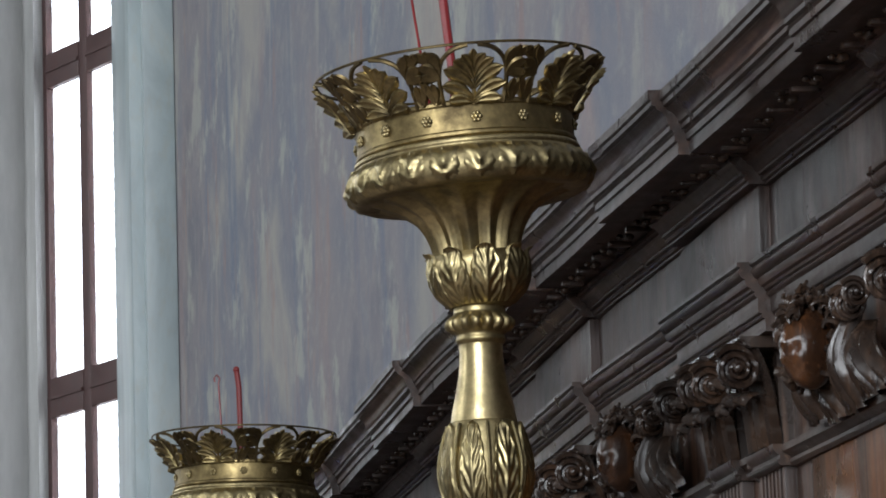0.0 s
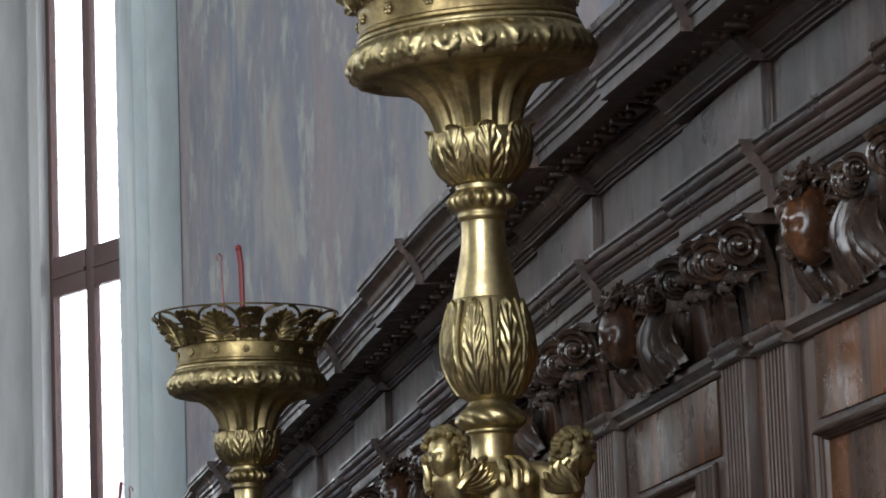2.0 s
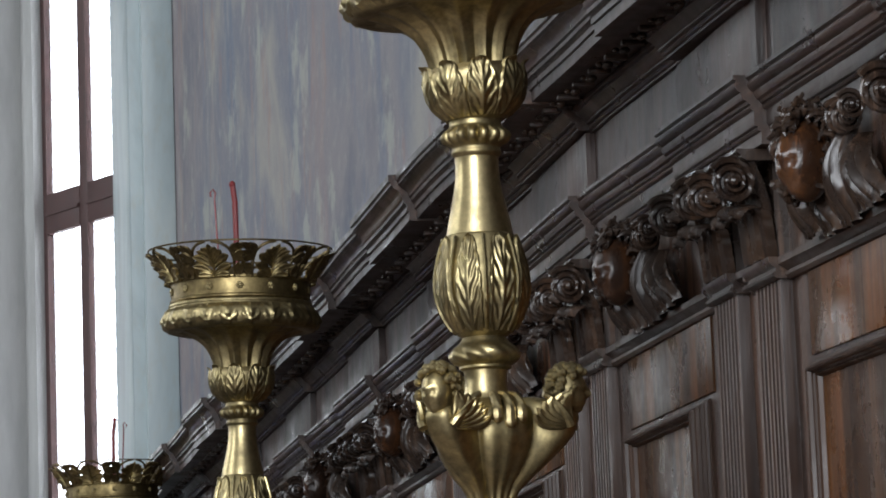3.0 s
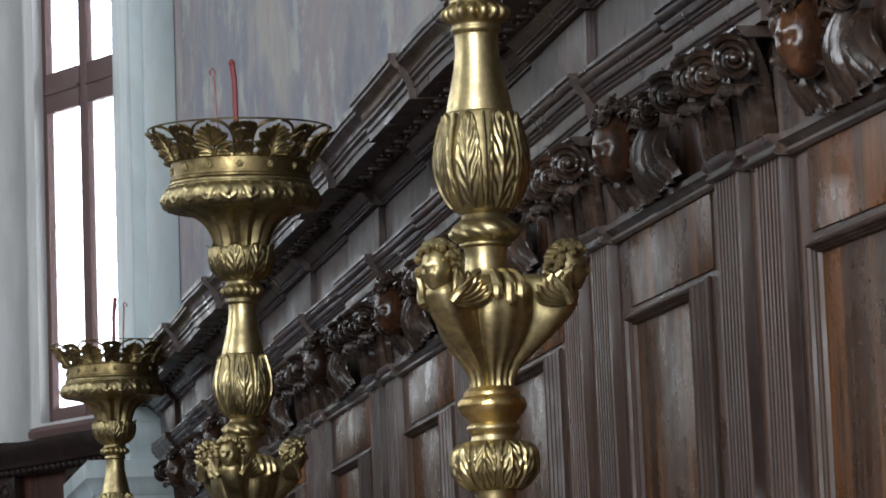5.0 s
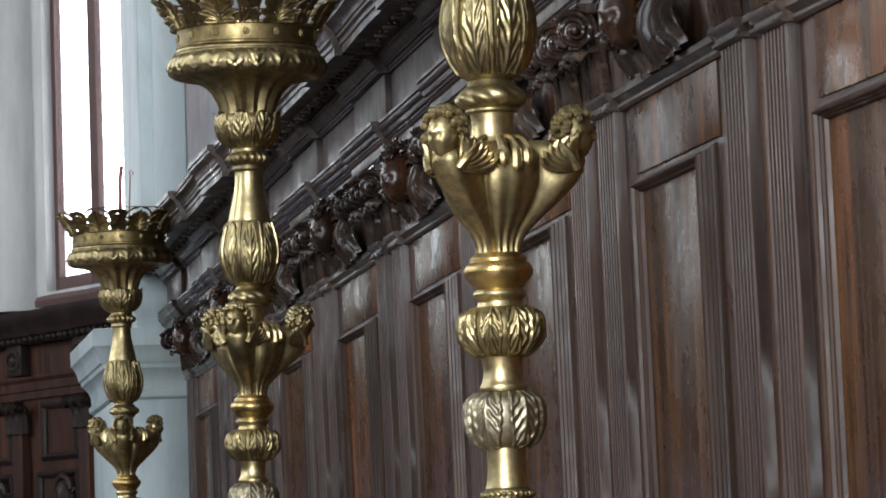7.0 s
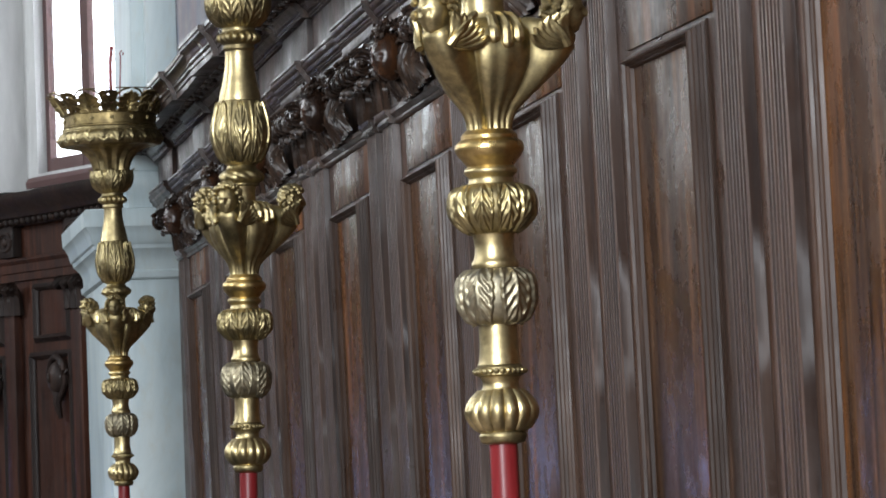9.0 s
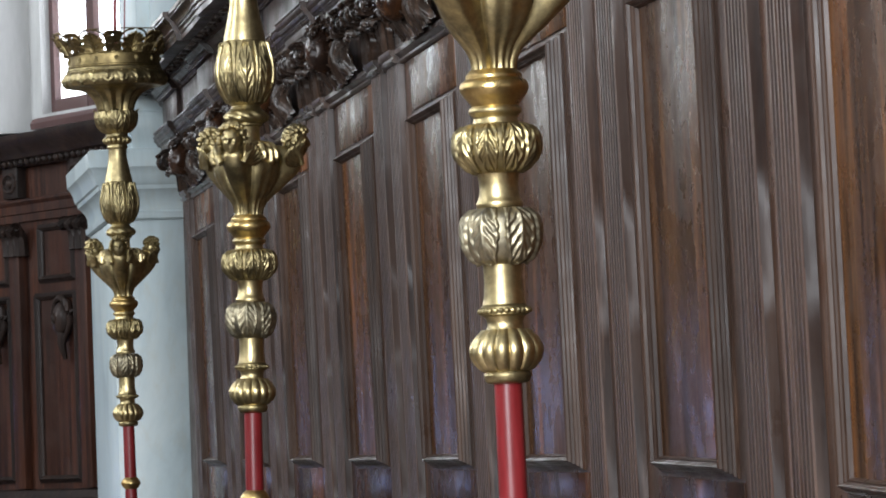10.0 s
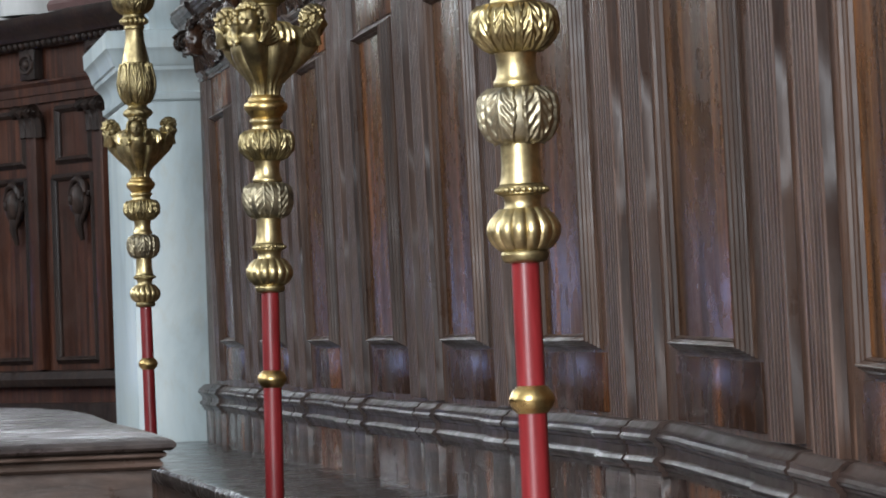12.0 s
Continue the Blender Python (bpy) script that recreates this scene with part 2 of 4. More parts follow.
def solid(name, bm, mat, m, label, category, kind="structure", smooth=False):
    ob = new(name, mesh_of(name, bm, mat, smooth))
    ob.matrix_world = m
    return tagged(ob, label, category, kind=kind)


def add_box(bm, lo, hi, bevel=0.0):
    vs = [bm.verts.new((x, y, z)) for x in (lo[0], hi[0]) for y in (lo[1], hi[1]) for z in (lo[2], hi[2])]
    fs = [bm.faces.new([vs[i] for i in q]) for q in
          ((0, 1, 3, 2), (4, 6, 7, 5), (0, 4, 5, 1), (2, 3, 7, 6), (0, 2, 6, 4), (1, 5, 7, 3))]
    if bevel:
        es = list({e for f in fs for e in f.edges})
        bmesh.ops.bevel(bm, geom=es, offset=bevel, segments=2, affect="EDGES", profile=0.6)
    return bm


def box(lo, hi, bevel=0.0):
    return add_box(bmesh.new(), lo, hi, bevel)


def sag(u):
    """The old woodwork sinks a little towards its near end."""
    return -0.026 * max(0.0, 0.25 - u)


def sweep(profile, u0, u1, steps=1, wave=0.0, seed=0.0):
    """A closed (n, z) profile drawn along u, with a slight unevenness."""
    bm = bmesh.new()
    rings = []
    for k in range(steps + 1):
        u = u0 + (u1 - u0) * k / steps
        d = wave * noise.noise((u * 1.7, seed, 0.3)) if wave else 0
        e = wave * noise.noise((u * 1.3, seed, 7.3)) if wave else 0
        rings.append([bm.verts.new((u, n + e, z + d + sag(u) * (wave > 0))) for n, z in profile])
    c = len(profile)
    for a, b in zip(rings, rings[1:]):
        for i in range(c):
            bm.faces.new((a[i], a[(i + 1) % c], b[(i + 1) % c], b[i]))
    bm.faces.new(rings[0])
    bm.faces.new(rings[-1][::-1])
    return bm


def lathe(profile, seg=64, mod=None, bm=None):
    """Turned about z: profile of (r, z) from bottom to top; mod(a, r, z, s) gives the radius."""
    bm = bm or bmesh.new()
    rings = []
    n = len(profile)
    for i, (r, z) in enumerate(profile):
        ring = []
        for k in range(seg):
            a = 2 * math.pi * k / seg
            rr = mod(a, r, z, i / (n - 1)) if mod else r
            ring.append(bm.verts.new((rr * math.sin(a), -rr * math.cos(a), z)))
        rings.append(ring)
    for a, b in zip(rings, rings[1:]):
        for k in range(seg):
            bm.faces.new((a[k], a[(k + 1) % seg], b[(k + 1) % seg], b[k]))
    bm.faces.new(rings[0][::-1])
    bm.faces.new(rings[-1])
    return bm


def curve_through(points, n):
    """n + 1 points of a smooth curve through (r, z) points."""
    out = []
    p = [points[0]] + list(points) + [points[-1]]
    spans = len(points) - 1
    for k in range(n + 1):
        x = k / n * spans
        i = min(int(x), spans - 1)
        t = x - i
        q = []
        for c in range(len(points[0])):
            a, b, d, e = (p[i + j][c] for j in range(4))
            q.append(0.5 * (2 * b + (d - a) * t + (2 * a - 5 * b + 4 * d - e) * t * t + (3 * b - a - 3 * d + e) * t ** 3))
        out.append(tuple(q))
    return out


def tube(bm, pts, radius, seg=8, taper=None):
    rings = []
    pts = [Vector(p) for p in pts]
    for i, p in enumerate(pts):
        d = (pts[min(i + 1, len(pts) - 1)] - pts[max(i - 1, 0)]).normalized()
        side = d.cross(Vector((0.3, 0.2, 1))).normalized() if abs(d.z) < 0.95 else d.cross(Vector((1, 0, 0))).normalized()
        up = side.cross(d)
        r = radius * (taper(i / (len(pts) - 1)) if taper else 1)
        rings.append([bm.verts.new(p + (side * math.cos(2 * math.pi * k / seg) + up * math.sin(2 * math.pi * k / seg)) * r) for k in range(seg)])
    for a, b in zip(rings, rings[1:]):
        for k in range(seg):
            bm.faces.new((a[k], a[(k + 1) % seg], b[(k + 1) % seg], b[k]))
    bm.faces.new(rings[0][::-1])
    bm.faces.new(rings[-1])
    return bm


def ball(bm, c, r, squash=(1, 1, 1), seg=12, rings=8):
    vs = []
    c = Vector(c)
    for i in range(1, rings):
        t = math.pi * i / rings
        vs.append([bm.verts.new(c + Vector((math.sin(t) * math.cos(2 * math.pi * k / seg) * r * squash[0],
                                              math.sin(t) * math.sin(2 * math.pi * k / seg) * r * squash[1],
                                              math.cos(t) * r * squash[2]))) for k in range(seg)])
    top = bm.verts.new(c + Vector((0, 0, r * squash[2])))
    bot = bm.verts.new(c - Vector((0, 0, r * squash[2])))
    for a, b in zip(vs, vs[1:]):
        for k in range(seg):
            bm.faces.new((a[k], b[k], b[(k + 1) % seg], a[(k + 1) % seg]))
    for k in range(seg):
        bm.faces.new((top, vs[0][k], vs[0][(k + 1) % seg]))
        bm.faces.new((bot, vs[-1][(k + 1) % seg], vs[-1][k]))
    return bm


def petal(bm, surface, base, angle, length, width, thick, lift=0.0, curl=0.0, ns=9, nt=6, bend=0.0, tip=0.8):
    """A rounded lobe with a raised middle and a groove on a surface(x, y, h) -> place."""
    for side in (1, -1):
        rows = []
        for i in range(ns + 1):
            s = i / ns
            w = width * math.sin(math.pi * min(1, 0.06 + 0.94 * s ** tip)) ** 0.7 if s < 1 else 0.0
            an = angle + bend * s
            cx = base[0] + math.sin(an) * length * s
            cy = base[1] + math.cos(an) * length * s
            row = []
            for j in range(nt + 1):
                q = 2 * j / nt - 1
                x = cx + math.cos(an) * w * q
                y = cy - math.sin(an) * w * q
                h = lift + curl * s * s + side * thick * (1 - q * q) ** 0.5 * (0.35 if side < 0 else 1.0 - 0.45 * math.exp(-(q * 4) ** 2))
                row.append(bm.verts.new(surface(x, y, h)))
            rows.append(row)
        for a, b in zip(rows, rows[1:]):
            for j in range(nt):
                f = (a[j], a[j + 1], b[j + 1], b[j])
                bm.faces.new(f if side > 0 else f[::-1])
    return bm


def leaf_relief(bm, radius, a0, z0, z1, half, lift, curl=0.0, lobes=4, ns=26, nt=36):
    """An acanthus leaf lying on a turned body radius(z), from z0 (root) to z1 (tip), around the angle a0."""
    rows = []
    for i in range(ns + 1):
        s = i / ns
        z = z0 + (z1 - z0) * s
        w = half * (math.sin(math.pi * (0.18 + 0.78 * s)) ** 0.75) * (0.9 + 0.1 * abs(math.sin(lobes * math.pi * s)))
        if s > 0.96:
            w *= (1 - s) / 0.04 + 0.05
        row = []
        for j in range(nt + 1):
            q = 2 * j / nt - 1
            vein = (0.5 + 0.5 * math.cos(2 * math.pi * (1.0 * lobes * s - 2.0 * abs(q)))) ** 1.3
            rib = math.exp(-(q * 6.5) ** 2)
            rim = math.exp(-((abs(q) - 0.84) / 0.11) ** 2)
            edge = max(0.0, 1 - abs(q) ** 6)
            h = lift * (0.7 * rib * (1 - 0.5 * s) + 0.6 * rim + 0.12 + 0.36 * vein * (1 - rib) * (1 - 0.6 * rim)) * edge - 0.0008 * (1 - edge) + curl * max(0, (s - 0.72) / 0.28) ** 2
            r = radius(z) + h
            a = a0 + q * w / max(radius(z), 0.01)
            row.append(bm.verts.new((r * math.sin(a), -r * math.cos(a), z - (0.35 * curl * max(0, (s - 0.85) / 0.15) ** 2) * (1 if z1 > z0 else -1))))
        rows.append(row)
    for a, b in zip(rows, rows[1:]):
        for j in range(nt):
            bm.faces.new((a[j], a[j + 1], b[j + 1], b[j]))
    return bm


def face_head(bm, centre, r, fw, sd, seg=44, rings=32):
    """A plain carved head: brow, eye hollows, nose, lips, cheeks and chin on one rounded form; fw is where it faces."""
    up = Vector((0, 0, 1))
    bumps = ((0, -0.06, 0.26, 0.1, 0.14), (0, -0.2, 0.14, 0.14, 0.08), (0, 0.14, 0.1, 0.5, 0.1), (0.3, -0.02, -0.13, 0.14, 0.1), (-0.3, -0.02, -0.13, 0.14, 0.1),
             (0, -0.42, 0.1, 0.17, 0.05), (0, -0.53, 0.08, 0.14, 0.05), (0, -0.475, -0.05, 0.2, 0.025), (0, -0.78, 0.15, 0.2, 0.12), (0.42, -0.3, 0.1, 0.2, 0.2), (-0.42, -0.3, 0.1, 0.2, 0.2), (0, 0.45, 0.06, 0.5, 0.25))
    ringsv = []
    for i in range(rings + 1):
        t = math.pi * (0.02 + 0.96 * i / rings)
        row = []
        for k in range(seg):
            a = 2 * math.pi * k / seg
            x, y, z = math.sin(t) * math.sin(a), math.sin(t) * math.cos(a), math.cos(t)
            q = 1.0
            if y > 0:
                for bx, bz, h, wx, wz in bumps:
                    q += h * math.exp(-((x - bx) / wx) ** 2 - ((z - bz) / wz) ** 2)
            jaw = 1 - 0.16 * max(0, -z) ** 1.5
            row.append(bm.verts.new(Vector(centre) + sd * (x * r * 0.82 * jaw * (q if abs(x) > 0.3 else 1)) + fw * (y * r * 0.92 * q) + up * (z * r * 1.2)))
        ringsv.append(row)
    for a, b in zip(ringsv, ringsv[1:]):
        for k in range(seg):
            bm.faces.new((a[k], a[(k + 1) % seg], b[(k + 1) % seg], b[k]))
    bm.faces.new(ringsv[0])
    bm.faces.new(ringsv[-1][::-1])
    return bm


def radius_of(profile):
    ps = sorted((z, r) for r, z in profile)
    zs, rs = [p[0] for p in ps], [p[1] for p in ps]
    return lambda z: float(np.interp(z, zs, rs))


# ---- setting: walls, floor, ceiling ----
PITCH, CENTRE, HALF = 1.155, -0.05, 0.262
LEAN, LEAN_Z = 0.017, 2.3        # the old stall backs lean out a little at the top
U_END = 7.9

bm = box((-7.5, -0.34, 0), (U_END + 1.0, -0.04, 9.0))
solid("wall_east", bm, FRESCO, MW, "plaster wall with a faded fresco in grey, pink and blue", "wall")
bm = box((-7.5, -0.039, 0), (U_END, -0.022, 2.6))
solid("wall_lining", bm, WOOD, MW, "dark wooden lining behind the choir stalls", "wall")
bm = box((-8.0, -1.0, -0.2), (16.0, 7.0, 0.0))
solid("floor", bm, FLOORING, MW, "worn stone floor of the choir", "floor")
bm = box((-8.0, -1.0, 9.0), (16.0, 7.0, 9.3))
solid("ceiling", bm, PLASTER, MW, "plain plaster vault over the choir", "ceiling")


def wall_with_windows(name, m, a0, a1, wins, z0, z1, n0, n1, label, mat=None):
    bm = bmesh.new()
    edges = [a0] + [x for w in wins for x in w] + [a1]
    for k in range(0, len(edges), 2):
        add_box(bm, (edges[k], n0, 0), (edges[k + 1], n1, 9.0))
    for w in wins:
        add_box(bm, (w[0], n0, 0), (w[1], n1, z0))
        add_box(bm, (w[0], n0, z1), (w[1], n1, 9.0))
    return solid(name, bm, mat or PLASTER, m, label, "wall")


wall_with_windows("wall_west", MW, -8.0, 16.0, ((0.3, 1.7), (5.3, 6.7), (10.3, 11.7)), 2.9, 7.1, 6.5, 6.9, "plain plaster wall with tall windows opposite the stalls")
MB = MW @ pose(-7.5, 0, 0, 0, 0, 90)
wall_with_windows("wall_south", MB, -1.0, 7.0, ((2.3, 4.1),), 1.7, 6.1, 0.0, 0.4, "plain plaster wall with a tall window behind the choir")
MN = MW @ pose(15.9, 0, 0, 0, 0, 90)
# the low opening is made up to hold the blue lamp
bm = bmesh.new()
for lo, hi in (((-1.0, 0), (0.9, 9.0)), ((0.9, 0), (1.9, 2.8)), ((0.9, 5.6), (1.9, 9.0)), ((1.9, 0), (2.4, 9.0)),
               ((2.4, 0), (3.8, 1.38)), ((2.4, 1.94), (3.8, 9.0)), ((3.8, 0), (7.0, 9.0))):
    add_box(bm, (lo[0], 0.0, lo[1]), (hi[0], 0.4, hi[1]))
# fresco material on this unseen wall only keeps its reflection in the wood dark
solid("wall_north", bm, FRESCO, MN, "unseen end wall of the apse in dark fresco tones for dim reflections, with two openings", "wall")

# dark panelling round the rest of the choir
solid("panelling_west", box((-7.4, 6.3, 0), (15.4, 6.49, 2.7)), RED_WOOD, MW, "dark wooden panelling along the opposite wall", "panelling")
bm = bmesh.new()
add_box(bm, (0.9, 0.42, 0), (6.2, 0.5, 1.37))
add_box(bm, (0.9, 0.42, 1.95), (6.2, 0.5, 2.7))
add_box(bm, (0.9, 0.42, 1.37), (2.38, 0.5, 1.95))
add_box(bm, (3.82, 0.42, 1.37), (6.2, 0.5, 1.95))
solid("panelling_north", bm, RED_WOOD, MN, "dark wooden panelling across the apse", "panelling")

# ---- entablature and ledge of the stalls ----
stalls = thing("stall_entablature", MW, "dark walnut entablature running above the choir stalls", "cornice", kind="structure")
CORNICE = ((-0.04, 2.665), (0.125, 2.665), (0.125, 2.68), (0.1285, 2.6805), (0.1285, 2.688), (0.131, 2.69), (0.129, 2.692), (0.1335, 2.6935), (0.1335, 2.699), (0.137, 2.7005), (0.138, 2.706), (0.143, 2.712), (0.15, 2.716), (0.1485, 2.718), (0.154, 2.7195), (0.154, 2.725), (0.1575, 2.7265), (0.1575, 2.737), (-0.04, 2.745))
part("corona", sweep(CORNICE, -4, U_END, 110, 0.006, 1.0), WOOD_DARK, stalls, "worn projecting cornice moulding")
part("bed_moulding", sweep(((-0.04, 2.63), (0.036, 2.63), (0.036, 2.633), (0.0395, 2.634), (0.041, 2.637), (0.039, 2.64), (0.044, 2.641), (0.044, 2.644), (0.048, 2.646), (0.0505, 2.651), (0.0575, 2.655), (0.0575, 2.658), (0.062, 2.659), (0.062, 2.664), (-0.04, 2.664)), -4, U_END, 40, 0.002, 2.0), WOOD_DARK, stalls)
part("frieze", sweep(((-0.04, 2.541), (0.03, 2.541), (0.03, 2.63), (-0.04, 2.63)), -4, U_END, 40, 0.0005, 1.0), FRIEZE, stalls, "dusty grey-brown frieze board")
ARCHI = ((-0.04, 2.461), (0.029, 2.461), (0.029, 2.4754), (0.032, 2.476), (0.0335, 2.4784), (0.032, 2.4808), (0.0355, 2.4819), (0.0365, 2.4849), (0.0365, 2.4993), (0.0395, 2.5005), (0.041, 2.5029), (0.0395, 2.5059), (0.043, 2.5071), (0.044, 2.5101), (0.048, 2.5119), (0.0505, 2.5167), (0.0505, 2.5202), (0.054, 2.5214), (0.0575, 2.5262), (0.058, 2.5304), (0.0555, 2.5334), (0.0595, 2.5352), (0.0595, 2.54), (-0.04, 2.54))
part("architrave", sweep(ARCHI, -4, U_END, 40, 0.002, 3.0), WOOD_DARK, stalls)

dentil_mesh = mesh_of("dentil", box((-0.007, 0.07, 2.6575), (0.007, 0.1, 2.6645), 0.002), WOOD_DARK)
leaf_bm = bmesh.new()
for k in (-1, 0, 1):
    ball(leaf_bm, (k * 0.006, 0.085, 2.66), 0.005, (0.8, 1.3, 0.9), 8, 6)
ball(leaf_bm, (0, 0.096, 2.661), 0.004, (1, 1.2, 0.9), 8, 6)
modillion_mesh = mesh_of("modillion", leaf_bm, CARVED)
k, u = 0, -2.0
while u < U_END - 0.1:
    ob = part("dentil" if k % 2 else "modillion", dentil_mesh if k % 2 else modillion_mesh, None, stalls)
    ob.location.x = u
    ob.location.z = sag(u)
    u += 0.062
    k += 1

# raised blocks of the entablature over each pair of pilasters
for k in range(-3, 7):
    c = CENTRE + PITCH * (k + 0.5)
    if c + 0.26 > U_END:
        continue
    o = 0.013
    prof = tuple((n + o if n > 0 else n, z) for n, z in ARCHI)
    part("architrave_block", sweep(prof, c - 0.25, c + 0.25, 4, 0.0015, k), WOOD_DARK, stalls)
    part("frieze_block", box((c - 0.24, -0.03, 2.542 + sag(c)), (c + 0.24, 0.03 + o, 2.6295 + sag(c)), 0.002), FRIEZE, stalls)
    prof = ((-0.03, 2.6305), (0.055, 2.6305), (0.055, 2.6335), (0.0585, 2.6345), (0.06, 2.6375), (0.058, 2.6405), (0.063, 2.6415), (0.063, 2.6445), (0.067, 2.6465), (0.07, 2.6515), (0.077, 2.6555), (0.077, 2.6585), (0.082, 2.6595), (0.082, 2.6645), (-0.03, 2.6645))
    part("bed_block", sweep(prof, c - 0.25, c + 0.25, 4, 0.0015, k), WOOD_DARK, stalls)
    prof = tuple((n + 0.013 if n > 0 else n, z + (0.0012 if z > 2.7 else -0.0012)) for n, z in CORNICE)
    part("corona_block", sweep(prof, c - 0.27, c + 0.27, 6, 0.004, k * 3.1), WOOD_DARK, stalls)

ML = MW @ pose(0, -LEAN * (LEAN_Z - 1.45), 0)
base = thing("stall_dado", ML, "dark wooden dado moulding and panels under the stall backs", "panelling", kind="structure")
DADO = ((-0.03, 1.392), (0.012, 1.392), (0.012, 1.398), (0.017, 1.4), (0.017, 1.405), (0.021, 1.407), (0.025, 1.412), (0.022, 1.417), (0.017, 1.42), (0.017, 1.432), (0.021, 1.434), (0.021, 1.438), (0.027, 1.441), (0.029, 1.446), (0.025, 1.45), (0.025, 1.454), (0.018, 1.457), (0.013, 1.463), (0.007, 1.466), (-0.03, 1.466))
part("dado_moulding", sweep(DADO, -4, U_END, 60, 0.002, 5.0), DADO_WOOD, base)
part("dado_board", box((-4, -0.03, 1.24), (U_END, 0.006, 1.394)), SMALL, base)
for k in range(-3, 7):
    c = CENTRE + PITCH * (k + 0.5)
    if c + 0.26 > U_END:
        continue
    for d in (-0.125, 0.125):
        prof = tuple((n + 0.009 if n > 0 else n, z + (0.001 if z > 1.45 else -0.001)) for n, z in DADO)
        part("dado_block", sweep(prof, c + d - 0.115, c + d + 0.115, 4, 0.001, k), DADO_WOOD, base)
        part("dado_pedestal", box((c + d - 0.1, -0.02, 1.285), (c + d + 0.1, 0.02, 1.3935), 0.003), WOOD_DARK, base)
LEDGE = ((-0.03, 1.252), (0.30, 1.252), (0.325, 1.256), (0.334, 1.266), (0.34, 1.278), (0.34, 1.29), (0.333, 1.298), (0.32, 1.3), (-0.03, 1.3))
ledge = solid("stall_ledge", sweep(LEDGE, -4, U_END - 0.02, 60, 0.002, 9.0), LEDGE_WOOD, MW, "smooth grey-brown wooden ledge along the stall backs", "ledge", smooth=True)
solid("stall_front", box((-4, -0.03, 0), (U_END - 0.02, 0.27, 1.2515)), WOOD, MW, "dark wooden seat backs beneath the ledge", "panelling")


# ---- stall bays ----
def frame_bar(rect, side, prof):
    """One mitred bar of a rectangular moulding; rect u0, u1, z0, z1; prof (inward, n)."""
    u0, u1, z0, z1 = rect
    bm = bmesh.new()
    ends = []
    for e in (0, 1):
        ring = []
        for w, n in prof:
            if side in "lr":
                u = u0 + w if side == "l" else u1 - w
                z = z0 + 0.55 * w if e == 0 else z1 - 0.55 * w
            else:
                z = z0 + 0.55 * w if side == "b" else z1 - 0.55 * w
                u = u0 + w if e == 0 else u1 - w
            ring.append(bm.verts.new((u, n, z)))
        ends.append(ring)
    a, b = ends
    c = len(prof)
    for i in range(c):
        bm.faces.new((a[i], a[(i + 1) % c], b[(i + 1) % c], b[i]))
    bm.faces.new(a)
    bm.faces.new(b[::-1])
    return bm


FRAME = ((0, -0.02), (0, 0.003), (0.002, 0.0045), (0.005, 0.0045), (0.006, 0.008), (0.009, 0.0085), (0.01, 0.006), (0.0115, 0.0125), (0.015, 0.0135), (0.016, 0.0115),
         (0.0175, 0.0175), (0.0205, 0.019), (0.0215, 0.017), (0.023, 0.0225), (0.027, 0.0245), (0.0305, 0.023), (0.032, 0.0185), (0.0345, 0.0175), (0.036, 0.0145),
         (0.0385, 0.0155), (0.041, 0.0135), (0.043, 0.0085), (0.046, 0.0065), (0.046, -0.02))


def pilaster(parent, c):
    """A fluted strip 0.14 m wide that stands 15 mm proud, with plain returns."""
    prof = [(c - 0.07, -0.02), (c - 0.07, 0.0142), (c - 0.0692, 0.015), (c - 0.0615, 0.015)]
    for k in range(6):
        u = c - 0.0595 + k * 0.0204
        prof += [(u + 0.0085 - 0.006 * math.cos(a * math.pi / 8), 0.015 - 0.0115 * math.sin(a * math.pi / 8)) for a in range(9)]
    prof += [(c + 0.0625, 0.015), (c + 0.0692, 0.015), (c + 0.07, 0.0142), (c + 0.07, -0.02)]
    bm = bmesh.new()
    rnd = random.Random(int(c * 977))
    levels = [1.467 + 0.851 * k / 12 for k in range(13)]
    rings = []
    for z in levels:
        wob = 0.0011 * noise.noise((c * 9, z * 4, 0))
        rings.append([bm.verts.new((u + (rnd.uniform(0, 0.0022) if i in (1, 2) else 0), n + wob * (n > 0) - (rnd.uniform(0, 0.0016) if i in (1, 2) else 0), z)) for i, (u, n) in enumerate(prof)])
    for lo, hi in zip(rings, rings[1:]):
        for i in range(len(prof) - 1):
            bm.faces.new((lo[i], lo[i + 1], hi[i + 1], hi[i]))
    bm.faces.new(rings[0])
    bm.faces.new(rings[-1][::-1])
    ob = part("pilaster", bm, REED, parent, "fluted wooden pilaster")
    # outward ridge faces get the lighter tone, painting in the flutes' light and shade
    ob.data.materials.append(REED_LIT)
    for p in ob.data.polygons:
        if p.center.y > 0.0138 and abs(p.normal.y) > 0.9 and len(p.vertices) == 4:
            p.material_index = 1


def volute(bm, c, r, axis_u=1, depth=0.012):
    """A flat spiral scroll facing along u."""
    pts = []
    for i in range(40):
        t = i / 39
        a = 2 * math.pi * 2.1 * t + 0.6
        q = r * (1 - 0.78 * t)
        pts.append((c[0] - axis_u * depth * 0.6 * t, c[1] + q * math.cos(a), c[2] + q * math.sin(a)))
    tube(bm, pts, r * 0.17, 6, lambda t: 1 - 0.45 * t)
    ball(bm, (c[0] + axis_u * 0.004, c[1], c[2]), r * 0.85, (0.25, 1, 1), 14, 6)
    ball(bm, (c[0] - axis_u * depth, c[1], c[2]), r * 0.24, (1, 1, 1), 8, 6)
    return bm


def strip(bm, rows):
    for a, b in zip(rows, rows[1:]):
        for j in range(len(a) - 1):
            bm.faces.new((a[j], a[j + 1], b[j + 1], b[j]))
    return bm


